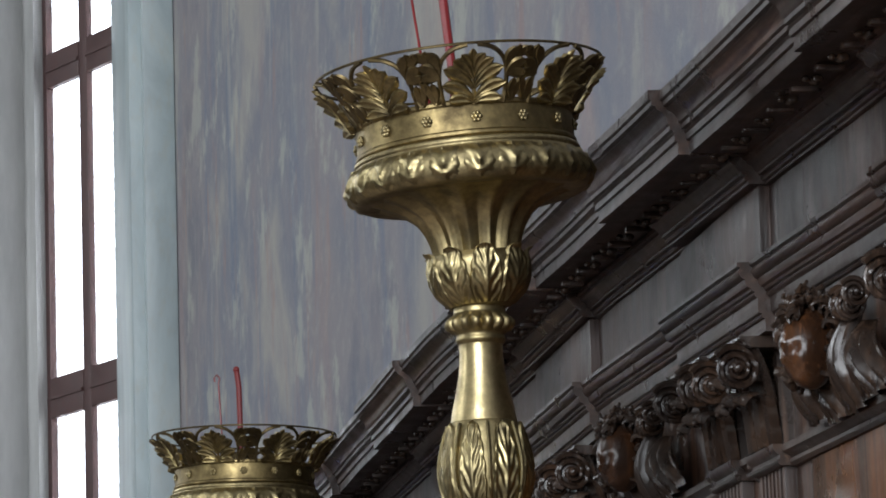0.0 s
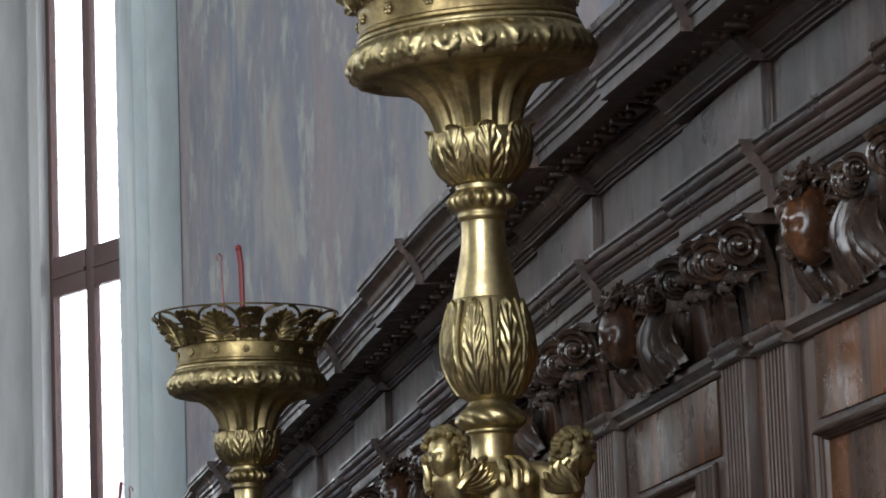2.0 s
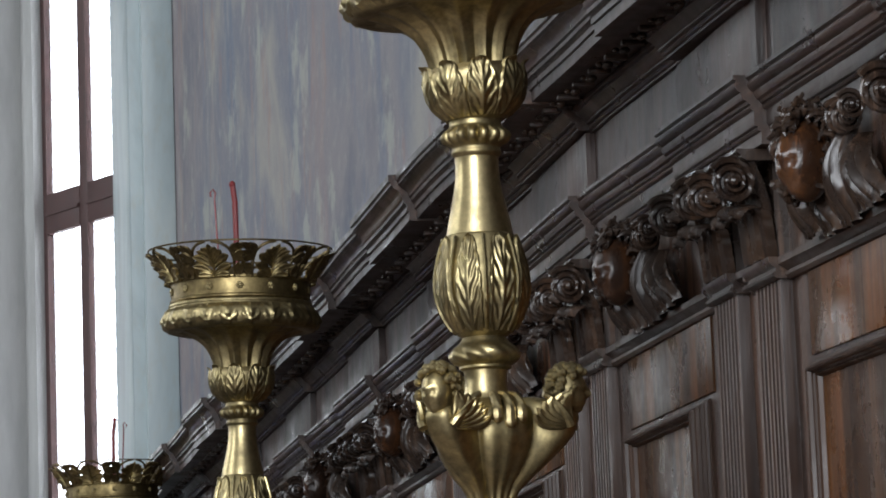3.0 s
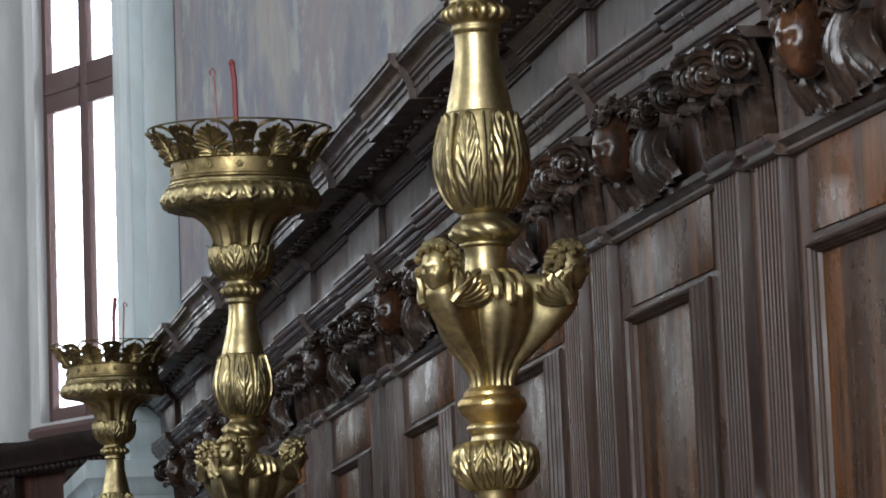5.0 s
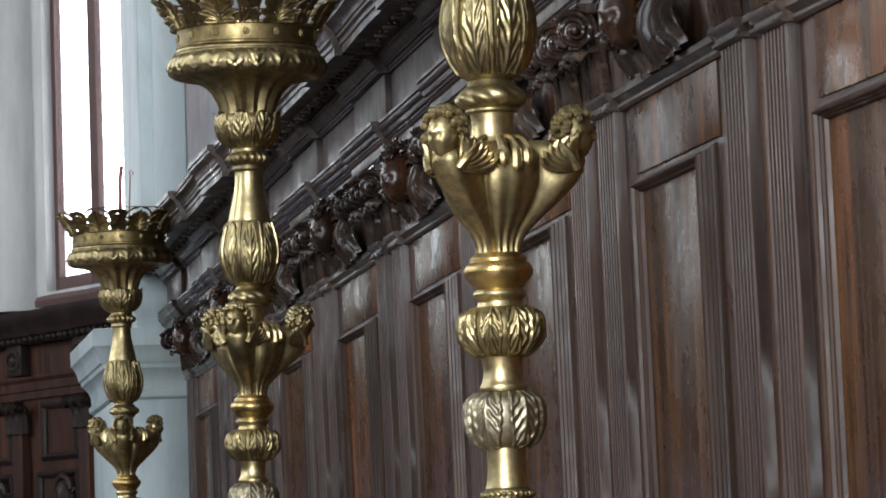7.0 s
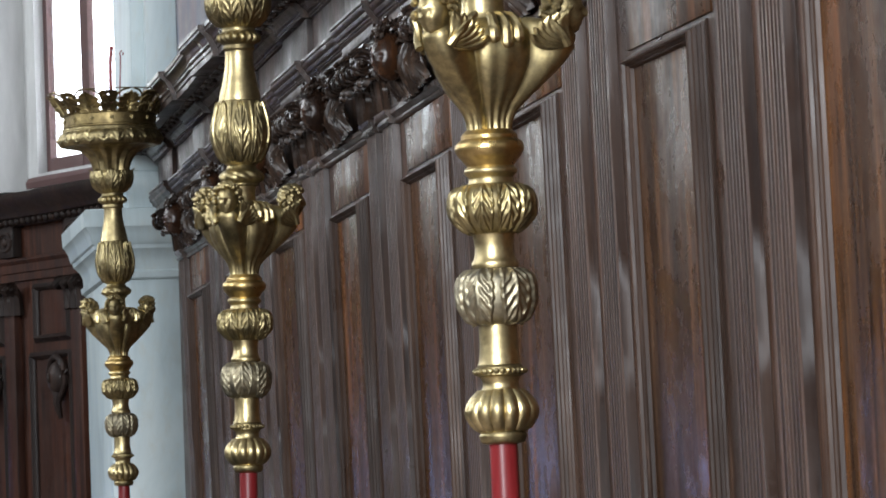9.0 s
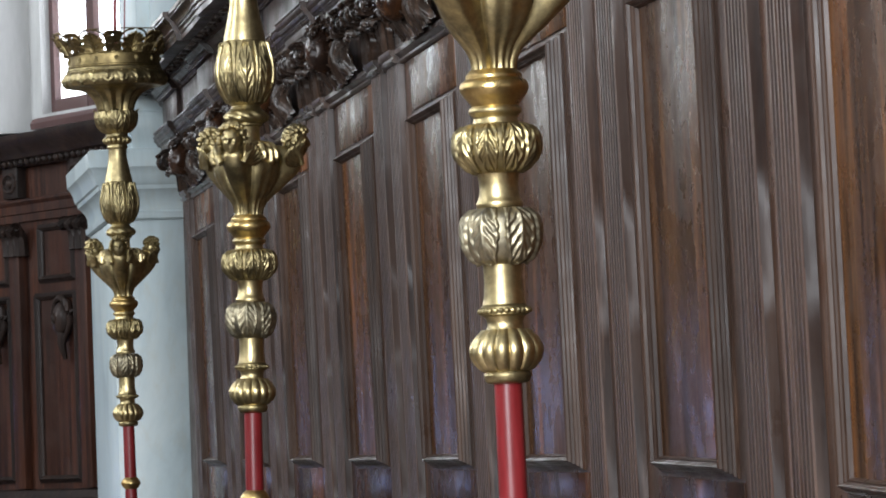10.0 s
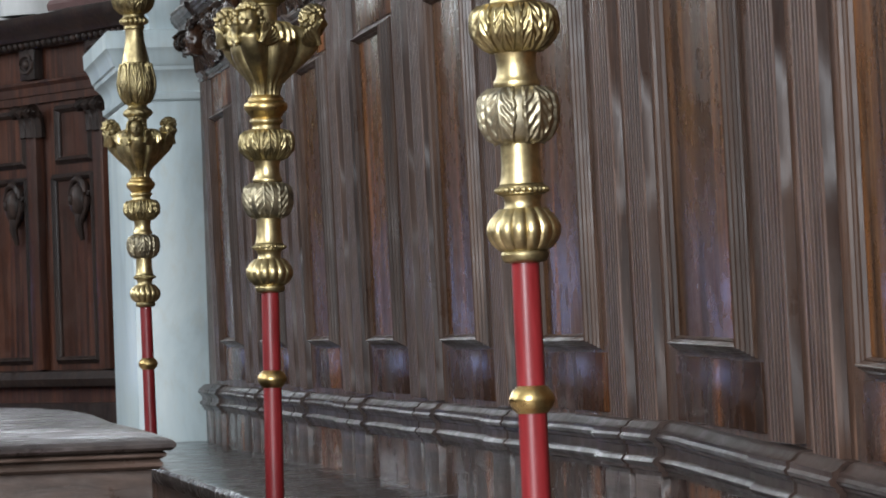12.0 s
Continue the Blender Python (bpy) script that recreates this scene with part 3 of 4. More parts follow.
def capital(parent, c):
    """Small composite capital: fluted bell, curling leaves, two side scrolls under a thin top slab."""
    z0, z1 = 2.338, 2.46
    top = sweep(((-0.02, 2.447), (0.05, 2.447), (0.057, 2.45), (0.057, 2.453), (0.063, 2.457), (0.063, 2.46), (-0.02, 2.46)), c - 0.095, c + 0.095, 1)
    bell = bmesh.new()
    rows = []
    for i in range(15):
        s = i / 14
        out, hw = 0.019 + 0.026 * s ** 2.2, 0.068 + 0.016 * s ** 2
        rows.append([bell.verts.new((c + hw * (2 * j / 56 - 1), out + 0.005 * abs(math.cos((2 * j / 56 - 1) * math.pi * 4)) - 0.01 * abs(2 * j / 56 - 1) ** 4, z0 + (2.447 - z0) * s)) for j in range(57)])
    strip(bell, rows)
    add_box(bell, (c - 0.067, -0.02, z0), (c + 0.067, 0.016, z1 - 0.013))
    parent = part("capital", bell, CARVED, parent, "fluted carved capital")
    part("abacus", top, CARVED, parent)
    for q, up, fw in ((-0.052, 0.05, 0.0), (0.0, 0.054, 0.003), (0.052, 0.05, 0.0), (-0.028, 0.078, 0.008), (0.028, 0.078, 0.008)):
        lf = bmesh.new()
        rows = []
        for i in range(21):
            s = i / 20
            w = 0.0245 * (0.8 + 0.25 * math.sin(math.pi * s)) * (1 - max(0, s - 0.8) * 2.4) * (0.9 + 0.1 * abs(math.sin(4 * math.pi * s)))
            a = 3.9 * max(0, s - 0.55) / 0.45
            h = up * min(s, 0.55) / 0.55 + 0.013 * math.sin(min(a, math.pi))
            n = 0.024 + fw + 0.012 * s + 0.015 * (1 - math.cos(a))
            rows.append([lf.verts.new((c + q + w * (2 * j / 12 - 1), n - 0.006 * (2 * j / 12 - 1) ** 2 + 0.003 * math.cos((2 * j / 12 - 1) * math.pi * 3), z0 + h - 0.008 * (2 * j / 12 - 1) ** 2 * s)) for j in range(13)])
        part("acanthus_leaf", strip(lf, rows), CARVED, parent)
    for q in (-0.078, 0.078):
        vb = bmesh.new()
        volute(vb, (c + q, 0.066, 2.424), 0.027)
        part("volute", vb, CARVED, parent, "carved spiral volute")


def keystone_head(parent):
    """Carved head with thick curls over hanging drapery, kept as a plain shape."""
    rnd = random.Random(5)
    zc = 2.4
    turn = radians(38)
    fw, sd = Vector((-math.sin(turn), math.cos(turn), 0)), Vector((math.cos(turn), math.sin(turn), 0))
    hb = face_head(bmesh.new(), (0, 0.064, zc), 0.0365, fw, sd)
    part("carved_head", hb, HEADWOOD, parent, "carved brown wooden head")
    curls = bmesh.new()
    for k in range(120):
        a, e = rnd.uniform(0, 2 * math.pi), rnd.uniform(-0.95, 1.5)
        x, y, z = math.sin(a) * math.cos(e), math.cos(a) * math.cos(e), math.sin(e)
        if y > 0.32 and z < 0.62:
            continue
        out = (sd * x + fw * y + Vector((0, 0, z))).normalized()
        o = Vector((0, 0.06, zc + 0.004)) + sd * (x * 0.037) + fw * (y * 0.035) + Vector((0, 0, z * 0.047))
        if o.y < 0.012:
            continue
        d = Vector((rnd.uniform(-1, 1), rnd.uniform(-0.4, 0.6), rnd.uniform(-1.3, 0.1))).normalized()
        side = d.cross(out).normalized()
        r, ln = rnd.uniform(0.005, 0.008), rnd.uniform(0.018, 0.03)
        tube(curls, [o + d * (ln * (i / 11 - 0.5)) + side * r * math.sin(i * 0.8) + out * (r * 0.6 * math.cos(i * 0.8) + 0.003) for i in range(12)], 0.0042, 6, lambda t: 1.2 - 0.7 * abs(2 * t - 1))
    part("hair", curls, CARVED, parent, "glossy carved curly hair")
    for sgn in (-1, 1):
        for low in (0, 1):
            sb = bmesh.new()
            rows = []
            for i in range(19):
                s = i / 18
                row = []
                for j in range(37):
                    q = 2 * j / 36 - 1
                    w = 0.012 + 0.05 * s ** 0.8
                    fold = abs(math.cos(q * math.pi * 3.2 + 0.9 * s)) ** 0.7
                    x = sgn * (0.062 + 0.062 * low - 0.018 * s * (1 - 2 * low)) + w * q
                    row.append(sb.verts.new((x, 0.012 + (0.027 * (1 - q * q) + 0.019 * fold) * (0.5 + 0.5 * math.sin(math.pi * min(1, s * 1.05))), 2.432 - 0.018 * low - (0.108 - 0.026 * low) * s + 0.018 * q * q * s)))
                rows.append(row)
            part("drapery", strip(sb, rows), CARVED, parent, "carved pleated drapery")
        for k in range(3):
            wb = bmesh.new()
            volute(wb, (sgn * (0.075 + 0.05 * k), 0.04 + 0.006 * k, 2.437 - 0.006 * (k % 2)), 0.02 - 0.002 * k, -1 if sgn > 0 else 1, 0.01)
            part("carved_scroll", wb, CARVED, parent)


def settle(bay, slope):
    """Sinks the near side of a bay by slope and leans it out at the top."""
    done = set()
    for ob in bay.children_recursive:
        if ob.data.name in done:
            continue
        done.add(ob.data.name)
        for v in ob.data.vertices:
            v.co.y += LEAN * (v.co.z - LEAN_Z)
            v.co.z += slope * v.co.x


def stall_bay(slope):
    bay = thing("stall_bay", MW, "dark varnished walnut stall back with framed panel and carved capitals", "stall", "choir stall backs")
    h = PITCH / 2
    part("back_board", box((-h + 0.0005, -0.03, 1.43), (h - 0.0005, 0.0, 2.46)), WOOD, bay)
    part("panel", box((-HALF + 0.04, -0.01, 1.584), (HALF - 0.04, 0.008, 2.191)), PANEL, bay, "glossy reddish-brown panel with worn varnish")
    rect = (-HALF, HALF, 1.564, 2.211)
    for side in "lrbt":
        part("frame_moulding", frame_bar(rect, side, FRAME), FRAMEWOOD, bay, smooth=False)
    part("small_panel", box((-HALF - 0.03, -0.001, 1.472), (HALF + 0.03, 0.003, 1.56), 0.001), SMALL, bay)
    part("top_panel", box((-HALF - 0.03, -0.001, 2.217), (HALF + 0.03, 0.003, 2.311), 0.001), PANEL, bay)
    for e in (-h + 0.1225, h - 0.1225):
        pilaster(bay, e)
        part("necking", sweep(((-0.02, 2.313), (0.02, 2.313), (0.024, 2.316), (0.0245, 2.319), (0.021, 2.321), (0.021, 2.325), (0.0255, 2.328), (0.0285, 2.333), (0.0285, 2.3375), (-0.02, 2.3375)), e - 0.078, e + 0.078, 1), WOOD_X, bay)
        capital(bay, e)
    part("rail", sweep(((-0.02, 2.312), (0.006, 2.312), (0.01, 2.316), (0.01, 2.32), (0.007, 2.3215), (0.014, 2.327), (0.018, 2.3285), (0.018, 2.3365), (-0.02, 2.337)), -h + 0.001, h - 0.001, 1), WOOD_X, bay)
    keystone_head(bay)
    settle(bay, slope)
    return bay


for k, slope in ((0, 0.014), (-1, 0.026), (-2, 0.026)):
    c = CENTRE + PITCH * k
    stall_bay(slope).matrix_world = MW @ pose(c, 0, sag(c))
level = stall_bay(0.0)
level.matrix_world = MW @ pose(CENTRE + PITCH, 0, 0)
for k in range(2, 7):
    copy_thing(level, MW @ pose(CENTRE + PITCH * k, 0, 0.002 * k))

# ---- marble pier at the end of the stalls ----
pier = thing("marble_pier", MW, "pale blue-grey marble pier with a moulded capital", "pier", kind="structure")
part("shaft", box((U_END, -0.03, 0), (U_END + 1.0, 0.19, 2.30), 0.006), MARBLE, pier)
bm = bmesh.new()
rings = []
for z, o in ((2.3, 0.0), (2.306, 0.01), (2.322, 0.012), (2.328, 0.004), (2.352, 0.005), (2.37, 0.012), (2.386, 0.026), (2.39, 0.032), (2.402, 0.034), (2.406, 0.04),
             (2.43, 0.046), (2.45, 0.056), (2.455, 0.062), (2.5, 0.064), (2.506, 0.058), (2.51, 0.02), (2.545, 0.022), (2.565, 0.034), (2.59, 0.038), (2.615, 0.03), (2.62, 0.018), (2.66, 0.014), (2.69, 0.004)):
    k = -0.09 if z > 2.508 else 0.0
    rings.append([bm.verts.new((x, y, z)) for x, y in ((U_END - o * 0.7, -0.03), (U_END + 1.0 + o + k * 2, -0.03), (U_END + 1.0 + o + k * 2, 0.19 + o + k), (U_END - o * 0.7, 0.19 + o + k))])
for a, c in zip(rings, rings[1:]):
    for q in range(4):
        bm.faces.new((a[q], a[(q + 1) % 4], c[(q + 1) % 4], c[q]))
bm.faces.new(rings[-1])
part("capital", bm, MARBLE, pier, "moulded marble capital")
part("upper_shaft", box((U_END, -0.039, 2.69), (U_END + 0.7, 0.055, 8.99), 0.004), MARBLE, pier)
part("upper_strip", box((U_END + 0.05, -0.03, 2.69), (U_END + 0.72, 0.095, 8.99), 0.01), MARBLE, pier)

# ---- apse facet with the tall window and the stalls below it ----
W0, W1, ZS, ZT = 0.615, 1.232, 2.776, 7.4
bm = bmesh.new()
add_box(bm, (-0.6, -0.075, 0), (W0, 0.0, 9.0))
add_box(bm, (W1, -0.075, 0), (2.2, 0.0, 9.0))
add_box(bm, (W0, -0.075, 0), (W1, 0.0, ZS))
add_box(bm, (W0, -0.075, ZT), (W1, 0.0, 9.0))
solid("wall_apse", bm, STONE, MF, "pale stone apse wall around a tall window", "wall")
# added out of view: a wall that shuts out the sky beyond the facet
solid("wall_apse_return", box((11.0, 0.3, 0), (15.9, 0.6, 9.0)), PLASTER, MW, "unseen filler wall closing the gap beyond the apse window", "wall")
# added dark facing, so stall panels do not mirror the pale filler wall
solid("panelling_return", box((11.0, 0.602, 0), (15.35, 0.66, 2.95)), RED_WOOD, MW, "unseen dark board added to keep reflections in the stalls dark", "panelling")
col = solid("half_column", lathe([(0.118, 0), (0.118, 0.03), (0.111, 0.06), (0.11, 0.1), (0.11, 3.5), (0.108, 6.1)], 40), STONE, MF @ pose(W1 + 0.2, 0.0, 2.72), "pale weathered stone half column beside the window", "column", smooth=True)
copy_thing(col, MF @ pose(W1 + 0.52, 0.0, 2.72))

win = thing("window_1", MF, "tall window with brown wooden frame and bright leaded glass", "window", kind="structure")
G0, G1, M0, M1 = W0 + 0.035, W1 - 0.03, 0.888, 0.948       # glass edges and mullion
part("window_frame", box((W0, -0.06, ZS), (G0, -0.035, ZT)), WINWOOD, win)
part("window_frame", box((G1, -0.06, ZS), (W1, -0.035, ZT)), WINWOOD, win)
part("mullion", box((M0, -0.06, ZS), (M1, -0.035, ZT), 0.004), WINWOOD, win)
BARS = ((ZS, 2.825), (3.83, 3.967), (4.975, 5.095), (6.11, 6.23))
for z0, z1 in BARS:
    for a, b in ((G0 + 0.0005, M0 - 0.0005), (M1 + 0.0005, G1 - 0.0005)):
        bar = box((a, -0.06, z0), (b, -0.033, z1), 0.005)
        if z0 > 3:
            add_box(bar, (a, -0.033, (z0 + z1) / 2 - 0.006), (b, -0.027, (z0 + z1) / 2 + 0.006))
        part("transom", bar, WINWOOD, win)
part("window_sill", sweep(((-0.03, 2.725), (0.03, 2.725), (0.034, 2.745), (0.024, 2.76), (-0.03, 2.774)), W0 - 0.02, W1 + 0.03, 1), WINWOOD, win)
for a, b in ((G0, M0), (M1, G1)):
    for (_, z0), (z1, _) in zip(BARS, BARS[1:] + ((ZT, ZT),)):
        pane = part("pane", box((a, -0.057, z0), (b, -0.054, z1)), GLASS, win, "bright leaded glass pane")
        pane.visible_shadow = False
# lead cames of the roundel glazing
for a, b in ((G0, M0), (M1, G1)):
    lead = bmesh.new()
    d = (b - a) / 3
    rows_z = int((ZT - ZS) / d)
    for i in range(3):
        for j in range(rows_z):
            cx, cz = a + d * (i + 0.5), ZS + d * (j + 0.5)
            pts = [(cx + d * 0.48 * math.cos(t * math.pi / 6), -0.05, cz + d * 0.48 * math.sin(t * math.pi / 6)) for t in range(13)]
            tube(lead, pts, 0.0012, 4)
    part("lead_came", lead, IRON, win, "thin lead cames of round panes")
sky_card = solid("backdrop", box((-0.3, -0.11, 2.5), (1.7, -0.1, 8.9)), SKYGLOW, MF, "bright overcast sky outside the window", "sky")

apse = thing("apse_stall", MF, "reddish-brown carved wooden choir stall back under the window", "stall", kind="")
S0, S1, STEP = -0.1, 2.15, 0.52
part("back_board", box((S0, 0.002, 0), (S1, 0.05, 2.62)), RED_WOOD, apse)
part("cornice", sweep(((0.05, 2.6), (0.085, 2.6), (0.09, 2.615), (0.12, 2.625), (0.13, 2.645), (0.16, 2.662), (0.17, 2.685), (0.17, 2.7), (0.05, 2.715)), S0, S1, 30, 0.006, 4.0), APSE_DARK, apse)
part("architrave", sweep(((0.05, 2.415), (0.062, 2.415), (0.062, 2.44), (0.068, 2.443), (0.068, 2.47), (0.078, 2.482), (0.078, 2.49), (0.05, 2.495)), S0, S1, 1), RED_WOOD, apse)
part("bench_back", box((S0, 0.05, 0.5), (S1, 0.12, 1.40)), APSE_DARK, apse)
part("dado_moulding", sweep(((0.05, 1.455), (0.085, 1.455), (0.1, 1.48), (0.085, 1.505), (0.05, 1.51)), S0, S1, 1), APSE_DARK, apse)
dent = mesh_of("cornice_leaf", ball(bmesh.new(), (0, 0.1, 2.612), 0.013, (0.8, 1.1, 1.1), 10, 7), APSE_DARK)
for k in range(48):
    part("cornice_leaf", dent, None, apse).location.x = S0 + 0.03 + 0.045 * k
prof = tuple((w, n * 0.8 + 0.05) for w, n in FRAME)
for k in range(4):
    s = 0.81 + STEP * k
    part("pilaster", box((s - 0.04, 0.05, 1.511), (s + 0.04, 0.08, 2.3), 0.004), RED_WOOD, apse)
    cb = bmesh.new()
    for q in (-0.045, 0, 0.045):
        leaf = [(s + q * (1 + 0.4 * t), 0.07 + 0.055 * t * t, 2.3 + 0.09 * math.sin(t * 2.2)) for t in (i / 9 for i in range(10))]
        tube(cb, leaf, 0.024, 8, lambda t: 1.1 - 0.5 * t)
    for q in (-0.07, 0.07):
        volute(cb, (s + q, 0.1, 2.385), 0.024, 1 if q < 0 else -1, 0.01)
    part("carved_capital", cb, APSE_DARK, apse, "dark carved capital")
    part("frieze_block", box((s - 0.06, 0.05, 2.4955), (s + 0.06, 0.085, 2.599), 0.004), APSE_DARK, apse)
    fb = bmesh.new()
    tube(fb, [(s + 0.05 * math.cos(a * 0.5), 0.085, 2.548 + 0.03 * math.sin(a * 0.5)) for a in range(13)], 0.007, 6)
    ball(fb, (s, 0.085, 2.548), 0.017, (1, 0.7, 1), 12, 8)
    part("frieze_ornament", fb, APSE_DARK, apse)
for k in range(3):
    s0, s1 = 0.85 + STEP * k, 1.29 + STEP * k
    c = (s0 + s1) / 2
    for rect in ((s0 + 0.03, s1 - 0.1, 2.2, 2.4), (s0 + 0.02, s1 - 0.06, 1.53, 2.17)):
        for side in "lrbt":
            part("frame_moulding", frame_bar(rect, side, prof), APSE_DARK, apse, smooth=False)
    mb = bmesh.new()
    m = c - 0.1
    ball(mb, (m, 0.075, 2.075), 0.045, (1, 0.7, 1.25), 18, 12)
    ball(mb, (m, 0.105, 2.075), 0.012, (0.8, 1, 1.5), 10, 7)
    for sgn in (-1, 1):
        tube(mb, [(m + sgn * (0.035 + 0.03 * math.sin(t * 0.5)), 0.075, 2.13 - 0.016 * t) for t in range(10)], 0.013, 8, lambda t: 1.2 - 0.8 * t)
        tube(mb, [(m + sgn * 0.05 * math.cos(t * 0.35), 0.08, 2.1 + 0.045 * math.sin(t * 0.35)) for t in range(6)], 0.011, 8)
    tube(mb, [(m, 0.07, 2.03), (m, 0.08, 1.99), (m, 0.068, 1.94)], 0.02, 8, lambda t: 1.2 - 0.8 * t)
    part("carved_mask", mb, APSE_DARK, apse, "dark carved ornament")

# ---- desk row in front of the stalls ----
desk = thing("choir_desk", Matrix(), "dusty brown wooden choir desk end with a moulded top", "desk")


def slab(outline, z0, z1, inset=0.0):
    bm = bmesh.new()
    c = Vector((-0.95, 9.3))
    ring = lambda z, k: [bm.verts.new((x - k * (0.8 if x > -1 else -0.8), y + k * (1 if y < 9 else -1), z)) for x, y in outline]
    levels = [ring(z, k) for z, k in ((z0, inset + 0.012), (z0 + (z1 - z0) * 0.3, inset + 0.002), (z0 + (z1 - z0) * 0.65, inset), (z1, inset + 0.008))]
    n = len(outline)
    for a, b in zip(levels, levels[1:]):
        for i in range(n):
            bm.faces.new((a[i], a[(i + 1) % n], b[(i + 1) % n], b[i]))
    bm.faces.new(levels[0][::-1])
    bm.faces.new(levels[-1])
    return bm


OUT = [(-0.406, 7.28), (-0.5, 8.1), (-0.62, 9.02), (-0.72, 9.95), (-0.83, 10.75), (-0.95, 11.3), (-1.1, 11.7), (-1.55, 11.8), (-1.5, 7.1)]
part("desk_top", slab(OUT, 1.436, 1.452), DESKTOP, desk, "dusty moulded desk top")
part("top_moulding", slab(OUT, 1.424, 1.4355, 0.02), DESK, desk)
part("lower_moulding", slab(OUT, 1.408, 1.4235, 0.028), DESK, desk)
part("body", slab(OUT, 0.0, 1.4075, 0.045), DESK, desk)
second_desk = thing("choir_desk", Matrix(), "dusty brown wooden choir desk end standing further off", "desk")
part("desk_top", box((-2.2, 14.6, 1.44), (-1.56, 16.0, 1.475), 0.02), DESKTOP, second_desk)
part("body", box((-2.2, 14.65, 0), (-1.6, 15.95, 1.4395), 0.01), DESK, second_desk)


# ---- processional torches ----
def torch():
    """Brass torch head on a red pole; z as it stands, the axis at x = y = 0."""
    t = thing("processional_torch", Matrix(), "brass torch head with leaf crown on a red lacquered pole", "torch", "processional torches")

    # openwork crown
    zb, zr, r0, r1 = 2.646, 2.702, 0.1215, 0.160

    def cone(x, y, h):
        s = (y - zb) / (zr - zb)
        r = r0 + (r1 - r0) * (0.75 * s + 0.25 * s * s) + h
        a = x / 0.14
        return (r * math.sin(a), -r * math.cos(a), y - 0.3 * h)

    step = 2 * math.pi / 8 * 0.14
    H = zr - zb
    for k in range(8):
        x0 = (k + 0.02) * step
        pb = bmesh.new()
        tube(pb, [cone(x0, zb - 0.002 + H * 0.8 * i / 8, 0.001) for i in range(9)], 0.0024, 6, lambda q: 1.2 - 0.6 * q)
        for by, an, ln, w in ((0.0, 1.15, 0.03, 0.0074), (0.004, 0.85, 0.037, 0.008), (0.014, 0.66, 0.036, 0.008), (0.023, 0.46, 0.027, 0.0072), (0.03, 0.24, 0.02, 0.006)):
            for sgn in (-1, 1):
                petal(pb, cone, (x0 + sgn * 0.001, zb + by), sgn * an, ln, w, 0.0048, 0.001, 0.006, 10, 7, 0.3 * sgn, 1.7)
        petal(pb, cone, (x0, zb + 0.036), 0, 0.016, 0.005, 0.004, 0.001, 0.004, 8, 6, 0, 1.1)
        part("palmette", pb, CROWN, t, "brass acanthus palmette")
        for sgn in (-1, 1):
            sb = bmesh.new()
            pts = [cone(x0 + sgn * x, zb + y * H, 0.0) for x, y in curve_through([(0.0375, -0.03), (0.0385, 0.25), (0.0375, 0.5), (0.032, 0.75), (0.02, 0.92), (0.005, 0.99)], 20)]
            tube(sb, pts, 0.0027, 6)
            pts = [cone(x0 + sgn * x, zb + y * H, 0.0) for x, y in curve_through([(0.038, 0.3), (0.04, 0.12), (0.046, 0.03), (0.052, 0.14), (0.0545, 0.4), (0.0545, 0.62)], 20)]
            tube(sb, pts, 0.0028, 6, lambda q: 1.1 - 0.4 * q)
            for bx, by, an, ln, w in ((0.037, 0.45, 0.6, 0.024, 0.0076), (0.036, 0.62, 0.15, 0.02, 0.0066), (0.04, 0.45, 1.1, 0.017, 0.0066),
                                      (0.046, 0.05, -0.3, 0.02, 0.0058), (0.049, 0.05, 0.1, 0.024, 0.006), (0.047, 0.72, 0.4, 0.016, 0.0058),
                                      (0.048, 0.72, -0.5, 0.014, 0.005)):
                petal(sb, cone, (x0 + sgn * bx, zb + by * H), sgn * an, ln, w, 0.0036, 0.001, 0.004, 7, 5, 0.3 * sgn, 1.3)
            part("leaf_scroll", sb, BRONZE, t, "dark brass openwork leaf scroll")
    wire = bmesh.new()
    pts = [(0.1595 * math.sin(a * math.pi / 32), -0.1595 * math.cos(a * math.pi / 32), zr + 0.001) for a in range(65)]
    tube(wire, pts, 0.0016, 6)
    part("rim_wire", wire, BRONZE, t)

    # band with rosette studs
    def hollow(outer, z0, z1, wall):
        return lathe([(outer - wall, z0), (outer, z0), (outer + 0.002, z0 + 0.002), (outer + 0.002, z0 + 0.005), (outer, z0 + 0.007), (outer, z1 - 0.007),
                      (outer + 0.002, z1 - 0.005), (outer + 0.002, z1 - 0.002), (outer, z1), (outer - wall, z1)], 72)
    band = part("crown_band", hollow(0.1205, 2.61, 2.65, 0.004), BAND, t)
    stud = bmesh.new()
    for k in range(6):
        a = k * math.pi / 3
        ball(stud, (0.0042 * math.cos(a), 0, 0.0042 * math.sin(a)), 0.0026, (1, 0.8, 1), 8, 5)
    ball(stud, (0, -0.001, 0), 0.003, (1, 0.9, 1), 8, 5)
    stud_mesh = mesh_of("stud", stud, BRASS)
    for k in range(14):
        a = (k + 0.05) * 2 * math.pi / 14
        ob = part("stud", stud_mesh, None, band)
        ob.matrix_basis = Matrix.Translation((0.122 * math.sin(a), -0.122 * math.cos(a), 2.63)) @ Euler((0, 0, a)).to_matrix().to_4x4()

    # lip with tongue leaves, hollow fluted bowl
    lip = curve_through([(0.075, 2.5625), (0.105, 2.5615), (0.122, 2.561), (0.131, 2.566), (0.1355, 2.578), (0.133, 2.591), (0.1265, 2.5985), (0.1245, 2.602), (0.1255, 2.605), (0.123, 2.6095), (0.11, 2.6098)], 40)
    bowl = part("bowl_lip", lathe(lip, 96), BRASS, t)
